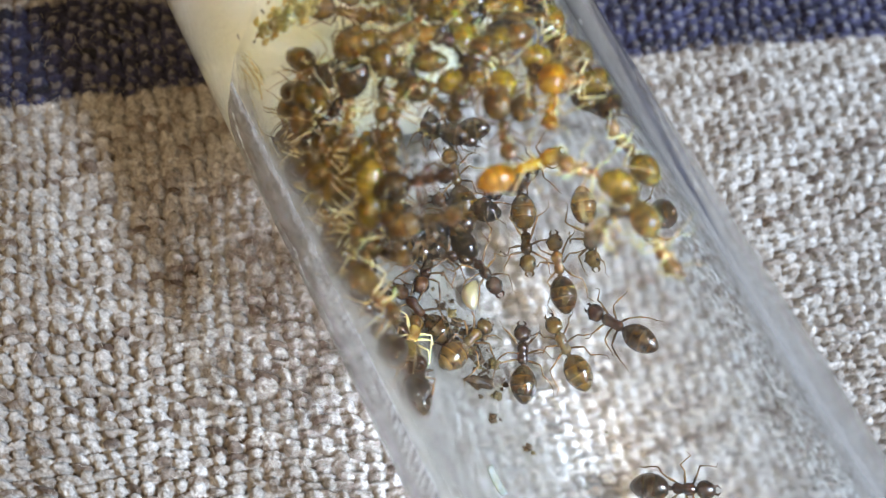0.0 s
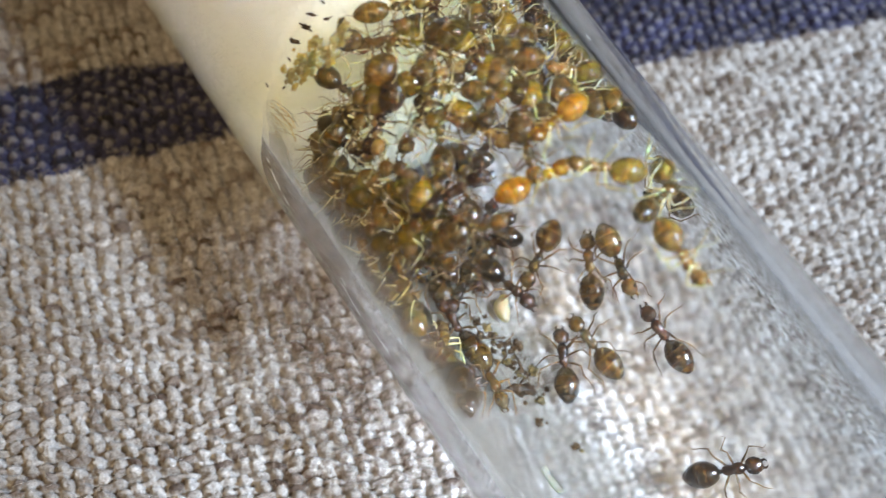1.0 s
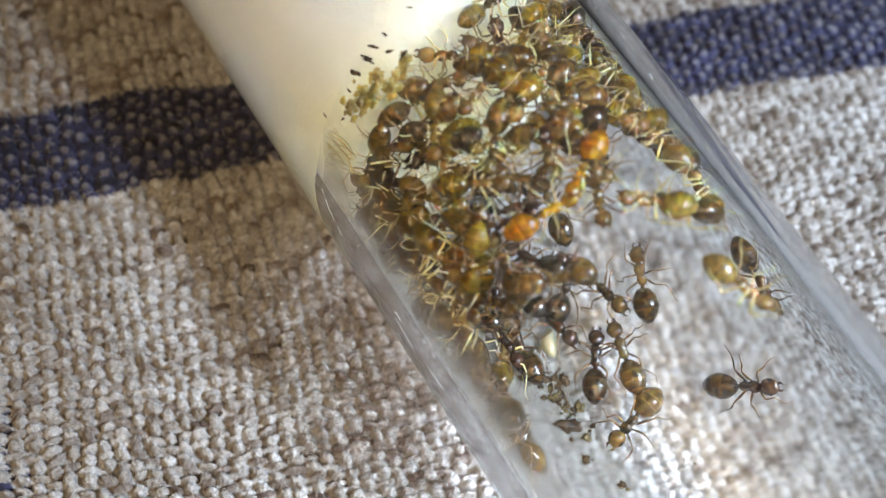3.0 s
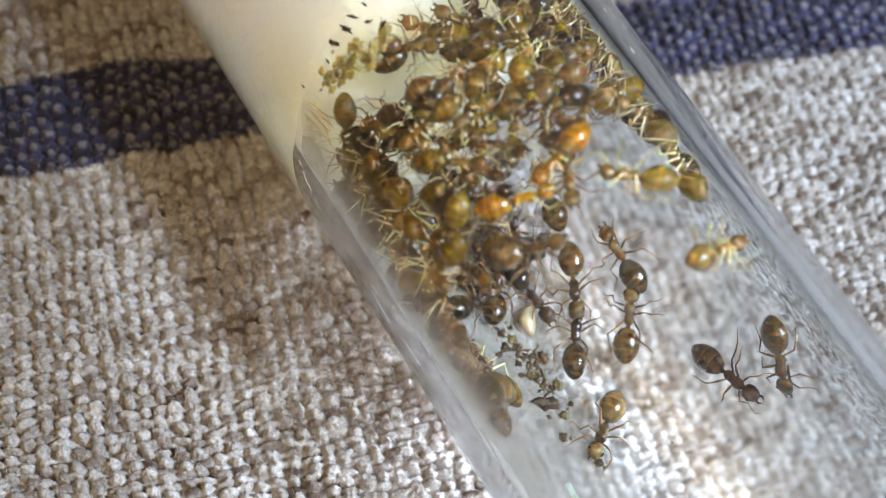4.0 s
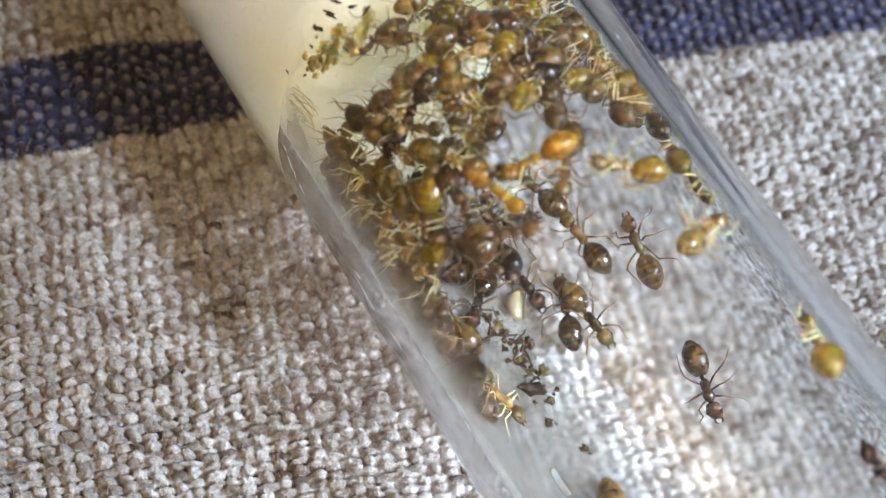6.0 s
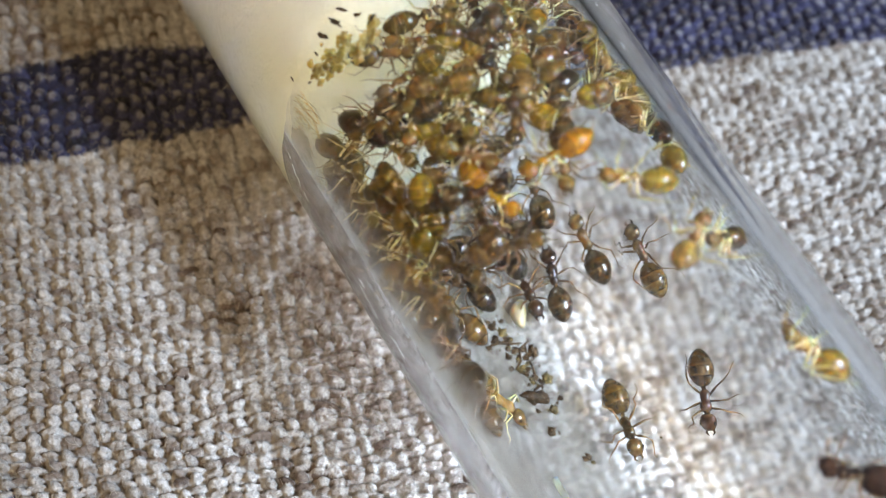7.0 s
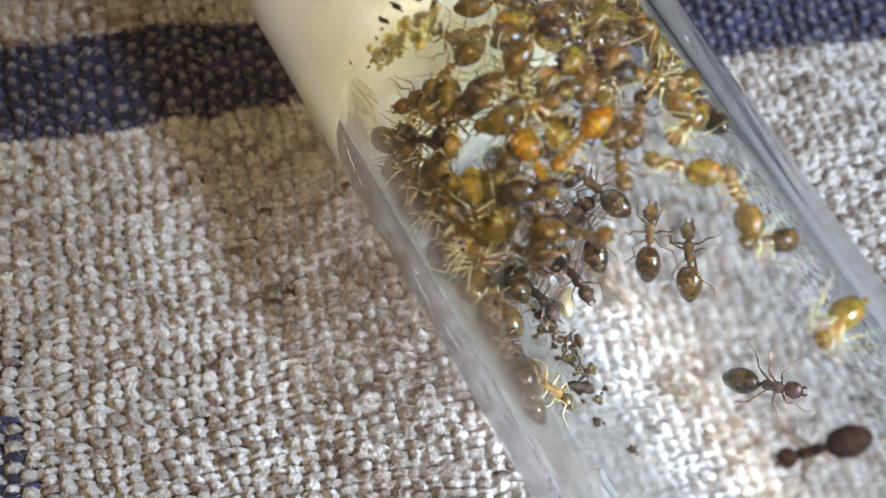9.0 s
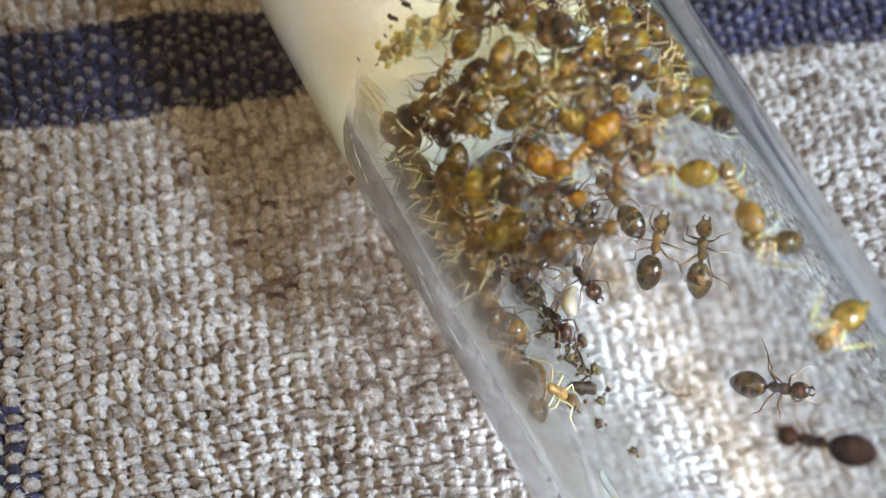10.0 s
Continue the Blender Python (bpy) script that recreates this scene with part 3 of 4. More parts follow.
FLUFF = cuticle("cotton_fibre", (0.76, 0.70, 0.42), (0.88, 0.84, 0.60), 0.3, 0.5, 4000.0, 0.3, plated=0.0)
CHALK = cuticle("white_flake", (0.52, 0.54, 0.49), (0.66, 0.68, 0.62), 0.3, 0.5, plated=0.0)
SCRATCH = plain("ground_glass", (0.80, 0.83, 0.84), 0.5)


def lump(name, seed, size, mat, flat=0.6):
    """An irregular crumb, with its underside at z = 0."""
    bm = bmesh.new()
    bmesh.ops.create_icosphere(bm, subdivisions=3, radius=1.0)
    for vert in bm.verts:
        p = vert.co * 1.3 + Vector((seed * 3.1, seed * 1.7, 0))
        k = max(0.25, 1 + 0.9 * noise.fractal(p, 1.0, 2.0, 3) + 0.5 * noise.noise(p * 4))
        vert.co = Vector((vert.co.x * k * size[0], vert.co.y * k * size[1], (vert.co.z * k + 0.8) * size[0] * flat)) * MM
    return link_mesh(name, bm, mat)


def strand(name, points, radius, mat):
    bm = bmesh.new()
    tube_line(bm, scaled(points), [radius * MM * (1 - 0.4 * k / len(points)) for k in range(len(points))], 5)
    return link_mesh(name, bm, mat)


def scraps():
    rng = random.Random(8)
    spots = [(1.2, 254, 0.30), (0.6, 254, 0.26), (-0.3, 261, 0.42), (-0.9, 255, 0.24), (-3.1, 255, 0.30), (-3.9, 248, 0.30), (0.7, 244, 0.24), (0.1, 254, 0.22),
             (-0.8, 252, 0.28), (0.0, 250, 0.22), (-1.1, 253, 0.24), (-5.7, 256, 0.26), (-6.0, 257, 0.16), (0.9, 249, 0.30), (1.6, 251, 0.26), (-0.4, 257, 0.18), (-6.6, 286, 0.09)]
    spots = [(y, phi, 0.62 * r) for y, phi, r in spots] + [(rng.gauss(-0.2, 1.5), rng.gauss(254, 3.4), rng.uniform(0.04, 0.13)) for _ in range(70)]
    for n, (y, phi, r) in enumerate(spots):
        ob = lump("food_scrap", n, (r, r * rng.uniform(0.6, 1.0)), SCRAP if n % 4 else GREEN)
        ob.matrix_world = on_glass(y, phi, rng.uniform(0, 360))
        tagged(ob, "dark dry food scrap on the glass floor", "food scrap", "scraps on the tube floor")
    ob = lump("food_scrap", 31, (0.24, 0.55), SCRAP)
    ob.matrix_world = on_glass(-2.3, 251, -60)
    tagged(ob, "dark oblong food scrap on the glass floor", "food scrap", "scraps on the tube floor")
    ob = lump("food_scrap", 33, (0.22, 0.22), GREEN)
    ob.matrix_world = on_glass(-1.7, 260, 10)
    tagged(ob, "greenish food scrap on the glass floor", "food scrap", "scraps on the tube floor")
    for y, phi, h, n in ((-0.1, 256, -40, 0), (-0.6, 258, -75, 1), (0.5, 252, 20, 2), (-2.0, 256, -20, 3)):
        ob = strand("leg_scrap", [(-0.9, 0, 0.05), (-0.4, 0.12 * (n - 1), 0.12), (0.2, 0.10, 0.10), (0.9, -0.25 + 0.2 * n, 0.05)], 0.06, SCRAP)
        ob.matrix_world = on_glass(y, phi, h)
        tagged(ob, "thin dark broken insect leg on the glass floor", "insect leg", "scraps on the tube floor")
    # a pale larva among the ants, a white egg and a chalky flake
    bm = bmesh.new()
    lathe(bm, [((-0.72 + 1.44 * k / 14) * MM, max(0.05, 0.40 * math.sin(math.pi * (0.04 + 0.92 * k / 14)) ** 0.6 * (1.1 - 0.2 * k / 14)) * MM, 0.40 * MM) for k in range(15)], 14, 0.85)
    for vert in bm.verts:
        vert.co.x += 0.35 * MM * (vert.co.y / MM) ** 2
    ob = link_mesh("larva", bm, CREAM)
    ob.matrix_world = on_glass(1.6, 264, 35)
    tagged(ob, "plump cream-white ant larva on the glass floor", "larva")
    bm = bmesh.new()
    lathe(bm, [((-0.42 + 0.84 * k / 12) * MM, max(0.04, 0.34 * math.sin(math.pi * k / 12) ** 0.6) * MM, 0.34 * MM) for k in range(13)], 14)
    ob = link_mesh("egg", bm, CHALK)
    ob.matrix_world = on_glass(11.0, 251, 20)
    tagged(ob, "small white ant egg on the glass floor", "egg")
    bm = bmesh.new()
    bmesh.ops.create_grid(bm, x_segments=3, y_segments=12, size=1.0)
    for vert in bm.verts:
        vert.co = Vector((0.20 * vert.co.x * (1 - 0.35 * vert.co.y ** 4), 0.68 * vert.co.y, 0.08 + 0.10 * vert.co.y ** 2 + 0.03 * vert.co.x)) * MM
    bmesh.ops.solidify(bm, geom=bm.faces[:], thickness=0.06 * MM)
    ob = link_mesh("flake", bm, cuticle("dull_flake", (0.24, 0.27, 0.24), (0.36, 0.39, 0.35), 0.2, 0.5, plated=0.0, clear=0.3, wet=0.2))
    ob.matrix_world = on_glass(-6.5, 235.5, 0)
    tagged(ob, "small curled white flake on the glass floor", "flake")


def plug_dirt():
    rng = random.Random(12)
    spots = [(12.3, 128, 0.34, 20), (12.5, 124, 0.22, 35), (12.3, 134, 0.26, 25), (11.9, 139, 0.14, 10), (11.4, 118, 0.24, -70), (11.9, 121, 0.20, 60), (12.6, 119, 0.14, 15), (12.9, 108, 0.12, 50), (11.3, 147, 0.12, 80), (12.1, 152, 0.12, 0)]
    for n, (y, phi, r, turn) in enumerate(spots):
        ob = lump("plug_scrap", 50 + n, (r * 0.26, r * 0.80), SCRAP, 0.35)
        ob.matrix_world = on_glass(y, phi, turn, -0.08)
        tagged(ob, "dark dirt crumb on the cotton plug's rim", "dirt crumb", "dirt on the cotton plug")
    # a curved heap of thin, papery brown wafers, thickest in its middle
    for n in range(60):
        s = rng.uniform(0, 1)
        r = rng.uniform(0.07, 0.30) * (0.55 + 0.45 * math.sin(math.pi * s))
        ob = lump("plug_scrap", 80 + n, (r, r * rng.uniform(0.5, 1.2)), STAIN, 0.10)
        ob.matrix_world = on_glass(11.5 - 0.5 * math.sin(2.4 * s) + rng.gauss(0, 0.30), 144 - 27 * s + rng.gauss(0, 1.6), rng.uniform(0, 180), -0.06 + 0.02 * (n % 5))
        tagged(ob, "yellow-brown crust on the cotton plug's rim", "crust", "dirt on the cotton plug")
    for n in range(130):
        a = radians(rng.uniform(150, 196))
        y = rng.uniform(-0.9, 1.0) - 3.4 * (0.5 - 0.5 * math.sin(a + 0.75)) ** 1.4
        pts = []
        for k in range(6):
            s = k / 5
            rr = 6.9 - 0.1 * math.sin(3 * s)
            b = a + 0.018 * math.sin(2.5 * s + n) + 0.03 * s
            pts.append((rr * math.cos(b) * MM, (y + (0.7 + 0.2 * (n % 7)) * s) * MM, rr * math.sin(b) * MM))
        bm = bmesh.new()
        tube_line(bm, pts, [rng.uniform(0.008, 0.02) * MM] * 6, 4)
        part("fibre", bm, (FLUFF, STAIN, CREAM, FLUFF, STAIN)[n % 5], PLUG)


def glass_marks():
    """Scratches on the outside of the tube; each is a thin ground groove."""
    rng = random.Random(17)
    lines = [[(9.8, 171), (9.6, 172), (9.4, 173.5), (9.2, 173), (9.0, 175)], [(10.2, 169), (10.0, 170)], [(8.1, 52), (7.9, 52.6)], [(5.9, 55), (5.6, 55.4)]]
    for _ in range(6):
        y, phi = rng.uniform(-9, 9), rng.choice((rng.uniform(165, 194), rng.uniform(40, 165), rng.uniform(168, 192)))
        run, slip = rng.uniform(0.3, 1.6), rng.uniform(-2, 2)
        lines.append([(y + run * k / 3, phi + slip * k / 3 + rng.gauss(0, 0.25)) for k in range(4)])
    for line in lines:
        bm = bmesh.new()
        pts = [(8.004 * MM * math.cos(radians(p)), y * MM, (AXIS + 8.004 * math.sin(radians(p))) * MM) for y, p in line]
        tube_line(bm, pts, [rng.uniform(0.006, 0.014) * MM] * len(pts), 4)
        part("scratch", bm, SCRATCH, TUBE, "fine white scratch")


def cloth_fuzz():
    """Loose fibre ends standing out of the yarns."""
    rng = np.random.default_rng(9)
    n = 5200
    x, y = rng.uniform(-30, 34, n), rng.uniform(-16, 30, n)
    keep = np.abs(x) > 4
    x, y = x[keep], y[keep]
    n = len(x)
    head = rng.uniform(0, 2 * math.pi, n)
    length, rise, curl = rng.uniform(0.2, 0.6, n), rng.uniform(0.02, 0.22, n), rng.uniform(-1.2, 1.2, n)
    verts, faces, ring = [], [], 3
    s = np.linspace(0, 1, 4)
    r = 0.009
    for k in range(n):
        a = head[k] + curl[k] * s
        px, py = x[k] + length[k] * s * np.cos(a), y[k] + length[k] * s * np.sin(a)
        pz = -0.08 + rise[k] * np.sin(math.pi * (0.15 + 0.75 * s)) * 1.3
        o = len(verts)
        for q in range(4):
            nx, ny = -math.sin(a[q]), math.cos(a[q])
            verts += [(px[q] + r * nx, py[q] + r * ny, pz[q]), (px[q] - r * nx, py[q] - r * ny, pz[q]), (px[q], py[q], pz[q] + r * 1.6)]
        for q in range(3):
            for e in range(ring):
                faces.append((o + 3 * q + e, o + 3 * q + (e + 1) % 3, o + 3 * q + 3 + (e + 1) % 3, o + 3 * q + 3 + e))
    me = bpy.data.meshes.new("cloth_fuzz")
    me.from_pydata([(a * MM, b * MM, c * MM) for a, b, c in verts], [], faces)
    me.materials.append(plain("loose_fibre", (0.62, 0.57, 0.50), 0.8))
    me.shade_smooth()
    tagged(new("cloth_fuzz", me), "loose pale linen fibres standing out of the tablecloth", "fibre fuzz", "", "stuff")


scraps()
plug_dirt()
glass_marks()
cloth_fuzz()


def motions():
    crawl("dark", "floor", [(0, on_glass(-10.1, 299, 120)), (0.5, on_glass(-10.2, 293, 115)), (1, on_glass(-10.3, 300, 114)), (1.5, on_glass(-10.7, 296, 113)), (2, on_glass(-12.7, 292, 109)), (10, on_glass(-17.2, 307, 60))], True)
    crawl("dark", "floor", [(0, on_glass(-3.0, 312, -31)), (0.5, on_glass(-3.4, 304, -16)), (1, on_glass(-4.0, 314, 2)), (1.5, on_glass(-3.6, 314, 33)), (2, on_glass(-4.2, 316, 83)), (3.5, on_glass(-5.4, 323, 139)), (4.5, on_glass(-5.9, 318, -178)), (5.5, on_glass(-6.2, 313, -171)), (7, on_glass(-6.1, 311, -151)), (7.5, on_glass(-6.6, 308, -160)), (8, on_glass(-6.7, 309, -165)), (8.5, on_glass(-6.6, 316, 171)), (9, on_glass(-6.3, 317, 130)), (9.5, on_glass(-6.6, 318, 130)), (10, on_glass(-6.3, 319, 125))], True)
    crawl("umber", "floor", [(0, on_glass(-2.7, 288, 2)), (1, on_glass(-2.3, 287, -3)), (2, on_glass(-1.3, 287, 8)), (3.5, on_glass(-0.8, 291, 24)), (4.5, on_glass(-1.3, 313, 55)), (5.5, on_glass(0.2, 324, 18)), (7, on_glass(0.4, 324, 12)), (8, on_glass(0.0, 321, 30)), (9, on_glass(0.2, 320, 37)), (10, on_glass(0.2, 324, 44))], True)
    crawl("dark", "floor", [(0, on_glass(-2.2, 270, 28)), (1, on_glass(-2.2, 272, 30)), (2, on_glass(-0.7, 275, 33)), (3.5, on_glass(-0.4, 276, 39)), (4.5, on_glass(-0.3, 278, 34)), (5.5, on_glass(-0.3, 280, 26)), (7, on_glass(2.0, 285, 20)), (8, on_glass(3.1, 287, 18)), (9, on_glass(3.9, 289, 14)), (10, on_glass(5.4, 289, 9))], True)
    crawl("umber", "floor", [(0, on_glass(2.7, 297, -155, 0.3)), (1, on_glass(2.6, 291, -118, 0.3)), (1.333, on_glass(2.8, 294, -59, 0.3)), (1.667, on_glass(3.0, 297, 0, 0.3)), (2, on_glass(3.1, 301, 59, 0.3)), (2.75, on_glass(2.6, 298, 135, 0.3)), (3.5, on_glass(2.1, 295, -149, 0.3)), (4.5, on_glass(1.7, 287, -161, 0.3)), (5.5, on_glass(0.9, 292, 170, 0.3)), (7, on_glass(-5.2, 276, -167, 0.3)), (7.5, on_glass(-6.9, 277, 170, 0.3)), (8, on_glass(-8.3, 263, -159, 0.3)), (9, on_glass(-11.4, 243, -154, 0.3)), (10, on_glass(-13.1, 226, -146, 0.3))], True)
    crawl("umber", "floor", [(0, on_glass(0.6, 302, 21)), (1, on_glass(0.7, 306, 34)), (2, on_glass(0.8, 304, 27)), (3.5, on_glass(1.6, 317, 30)), (4.5, on_glass(1.6, 309, -21)), (5.5, on_glass(2.2, 305, -12)), (7, on_glass(2.5, 306, 9)), (8, on_glass(2.5, 303, 6)), (9, on_glass(2.0, 310, 39)), (10, on_glass(1.7, 308, 49))], True)
    crawl("banded", "roof", [(0, on_glass(-3.1, 66, 178)), (1, on_glass(-3.8, 74, 177)), (2, on_glass(-3.2, 78, 176)), (3.5, on_glass(-3.2, 70, -129)), (4.5, on_glass(-2.5, 70, -70)), (5.5, on_glass(-2.8, 66, -84)), (7, on_glass(-2.3, 71, -62)), (8, on_glass(-2.2, 74, -47)), (9, on_glass(-0.8, 67, -17)), (10, on_glass(-0.3, 68, -10))], True)
    crawl("umber", "floor", [(0, on_glass(-0.4, 357, -73)), (1, on_glass(0.1, 2, -52)), (1.5, on_glass(-0.2, 7, -119)), (2, on_glass(-0.4, 11, 174)), (3.5, on_glass(-4.0, 1, -147)), (4, on_glass(-6.5, 347, -142)), (4.5, on_glass(-10.1, 318, -120)), (5, on_glass(-11.6, 300, -109)), (5.5, on_glass(-11.4, 282, -121)), (7, on_glass(-13.4, 265, -136)), (10, on_glass(-15.0, 258, -159))], True)
    crawl("honey", "roof", [(0, on_glass(-17.9, 88, -20)), (4.5, on_glass(-13.1, 86, -16)), (5, on_glass(-10.1, 53, -66)), (5.5, on_glass(-8.2, 44, -72)), (6.25, on_glass(-8.0, 48, -15)), (7, on_glass(-7.8, 53, 42)), (7.5, on_glass(-5.1, 55, 27)), (8, on_glass(-5.1, 55, 49)), (8.5, on_glass(-5.2, 57, 65)), (9, on_glass(-6.4, 63, 103)), (9.5, on_glass(-6.5, 65, 101)), (10, on_glass(-6.1, 63, 103))], True, 0.74)
    crawl("dusky", "roof", [(0, on_glass(-19.1, 81, -30, 0.6)), (4.5, on_glass(-15.2, 86, -27, 0.6)), (5.5, on_glass(-12.8, 49, 5, 0.6)), (6.3, on_glass(-13.6, 57, 19, 0.6)), (7, on_glass(-12.1, 67, 54, 0.6)), (7.5, on_glass(-10.8, 80, 53, 0.6)), (8, on_glass(-9.4, 90, 51, 0.6)), (8.5, on_glass(-9.0, 92, 46, 0.6)), (9, on_glass(-9.7, 92, 75, 0.6)), (9.5, on_glass(-9.5, 91, 67, 0.6)), (10, on_glass(-9.2, 89, 49, 0.6))], True, 0.74)
    crawl("umber", "floor", [(0, on_glass(1.3, 322, -155)), (1, on_glass(-0.0, 318, -165)), (2, on_glass(-2.2, 305, -137)), (3.5, on_glass(-4.0, 266, -99)), (4.5, on_glass(-6.0, 264, -147)), (5, on_glass(-8.2, 257, -146)), (5.5, on_glass(-8.5, 250, -166)), (7, on_glass(-11.7, 247, -146)), (10, on_glass(-14.2, 242, -155))], True)
    crawl("banded", "floor", [(0, on_glass(0.2, 224, 50)), (1, on_glass(0.8, 221, 43)), (2, on_glass(1.6, 224, 38)), (3.5, on_glass(1.7, 241, 55)), (4, on_glass(-0.1, 228, -17)), (4.5, on_glass(-1.8, 215, -88)), (5, on_glass(-2.0, 221, -142)), (5.5, on_glass(-2.1, 226, 164)), (7, on_glass(-1.8, 227, 150)), (8, on_glass(-1.8, 227, 152)), (9, on_glass(-1.7, 229, 141)), (10, on_glass(-1.8, 230, 137))], True)
    crawl("umber", "floor", [(0, on_glass(-0.5, 252, 71)), (0.5, on_glass(-0.8, 244, 132)), (1, on_glass(-1.2, 236, -167)), (1.5, on_glass(-2.0, 223, 123)), (2, on_glass(-2.9, 210, 53)), (2.75, on_glass(-2.3, 207, -5)), (3.5, on_glass(-1.6, 205, -64)), (4.5, on_glass(1.1, 232, -17)), (5.5, on_glass(1.5, 226, -10)), (7, on_glass(2.7, 235, -15)), (8, on_glass(2.5, 233, -5)), (9, on_glass(2.7, 232, 8)), (10, on_glass(2.2, 224, -20))])
    crawl("dark", "floor", [(0, on_glass(2.7, 273, 172)), (1, on_glass(2.4, 272, 165)), (2, on_glass(2.4, 271, 168)), (3.5, on_glass(2.5, 270, 166)), (4.5, on_glass(2.6, 273, -173)), (5.5, on_glass(2.4, 273, 176)), (7, on_glass(2.6, 273, -172)), (8, on_glass(2.6, 272, 179)), (9, on_glass(2.7, 273, 176)), (10, on_glass(2.7, 274, 173))])
    crawl("dark", "floor", [(0, on_glass(5.0, 254, 73)), (1, on_glass(4.2, 254, 147)), (2, on_glass(5.1, 245, 97)), (2.75, on_glass(4.6, 251, 40)), (3.5, on_glass(4.1, 258, -17)), (4, on_glass(4.6, 259, 24)), (4.5, on_glass(5.2, 261, 65)), (5.5, on_glass(5.4, 268, 104)), (7, on_glass(4.8, 255, 91)), (8, on_glass(4.9, 256, 77)), (9, on_glass(4.2, 247, 6)), (10, on_glass(4.2, 239, 70))])
    crawl("dark", "floor", [(0, on_glass(3.5, 252, -133, 0.2)), (1, on_glass(3.2, 251, -119, 0.2)), (2, on_glass(2.5, 240, -175, 0.2)), (3.5, on_glass(2.8, 243, 179, 0.2)), (3.833, on_glass(3.1, 243, 120, 0.2)), (4.167, on_glass(3.4, 244, 61, 0.2)), (4.5, on_glass(3.6, 245, 3, 0.2)), (4.833, on_glass(3.0, 245, -53, 0.2)), (5.167, on_glass(2.5, 246, -110, 0.2)), (5.5, on_glass(1.9, 247, -166, 0.2)), (6.25, on_glass(2.9, 248, -91, 0.2)), (7, on_glass(4.0, 248, -16, 0.2)), (7.5, on_glass(3.4, 250, -92, 0.2)), (8, on_glass(2.8, 252, -168, 0.2)), (9, on_glass(2.5, 252, 172, 0.2)), (10, on_glass(1.5, 250, 164, 0.2))], True)
    crawl("umber", "floor", [(0, on_glass(6.6, 282, 13, 0.5)), (1, on_glass(7.2, 281, 29, 0.5)), (2, on_glass(7.6, 277, 17, 0.5)), (3.5, on_glass(6.3, 310, 15, 0.5)), (4.5, on_glass(6.0, 299, 16, 0.5)), (5.5, on_glass(5.5, 302, -20, 0.5)), (7, on_glass(6.1, 301, 14, 0.5)), (8, on_glass(6.1, 303, 26, 0.5)), (9, on_glass(5.3, 304, -17, 0.5)), (10, on_glass(4.4, 306, -2, 0.5))])
    crawl("dark", "floor", [(0, on_glass(5.8, 238, -59)), (1, on_glass(4.4, 237, -26)), (2, on_glass(3.3, 229, -21)), (3.5, on_glass(4.0, 219, -14)), (4.5, on_glass(5.2, 222, -29)), (5.5, on_glass(5.3, 227, 3)), (6, on_glass(5.4, 226, 57)), (6.5, on_glass(5.4, 225, 112)), (7, on_glass(5.5, 223, 166)), (8, on_glass(4.4, 221, 149)), (9, on_glass(4.2, 219, 143)), (10, on_glass(4.0, 210, 96))])
    crawl("dark", "floor", [(0, on_glass(1.4, 237, -26)), (1, on_glass(1.5, 237, -0)), (1.5, on_glass(1.2, 239, -51)), (2, on_glass(0.9, 241, -101)), (2.5, on_glass(1.4, 245, -46)), (3, on_glass(1.9, 250, 10)), (3.5, on_glass(2.4, 255, 66)), (4.5, on_glass(4.2, 261, -13)), (5, on_glass(3.5, 258, -88)), (5.5, on_glass(2.8, 255, -164)), (6.25, on_glass(4.7, 271, 117)), (7, on_glass(6.6, 286, 38)), (8, on_glass(6.1, 284, 37)), (9, on_glass(6.3, 282, 22)), (10, on_glass(6.5, 283, 23))])
    crawl("dark", "floor", [(0, on_glass(9.3, 289, 141)), (1, on_glass(8.8, 300, 85)), (2, on_glass(8.8, 285, 116)), (3.5, on_glass(8.1, 281, 84)), (4, on_glass(9.0, 266, 42)), (4.5, on_glass(9.9, 250, 1)), (4.833, on_glass(9.4, 251, 58)), (5.167, on_glass(8.9, 252, 116)), (5.5, on_glass(8.5, 252, 174)), (6.25, on_glass(9.6, 257, -127)), (7, on_glass(10.7, 261, -67)), (7.5, on_glass(10.2, 269, -142)), (8, on_glass(9.7, 278, 143)), (9, on_glass(10.3, 275, 150)), (10, on_glass(9.8, 276, 137))])
    crawl("dark", "floor", [(0, on_glass(11.0, 263, 81)), (1, on_glass(10.7, 264, 7)), (1.5, on_glass(10.2, 261, 52)), (2, on_glass(9.7, 259, 98)), (3.5, on_glass(9.3, 256, 92)), (4.5, on_glass(8.0, 244, 77)), (5.5, on_glass(8.6, 239, 8)), (7, on_glass(7.7, 246, 71)), (8, on_glass(12.6, 258, 52)), (8.5, on_glass(11.0, 250, 106)), (9, on_glass(9.4, 242, 160)), (9.5, on_glass(9.2, 249, -150)), (10, on_glass(8.9, 257, -100))])
    crawl("dark", "floor", [(0, on_glass(5.2, 314, 94)), (1, on_glass(8.0, 282, 106)), (1.5, on_glass(6.1, 277, 45)), (2, on_glass(4.3, 272, -16)), (2.75, on_glass(3.6, 280, 31)), (3.5, on_glass(3.0, 288, 79)), (4, on_glass(5.6, 282, 22)), (4.5, on_glass(8.1, 276, -35)), (5.5, on_glass(6.6, 251, -49)), (6.25, on_glass(6.1, 258, 22)), (7, on_glass(5.6, 266, 94)), (8, on_glass(6.1, 257, 93)), (9, on_glass(5.6, 241, 94)), (9.5, on_glass(5.7, 245, 33)), (10, on_glass(5.8, 248, -28))])
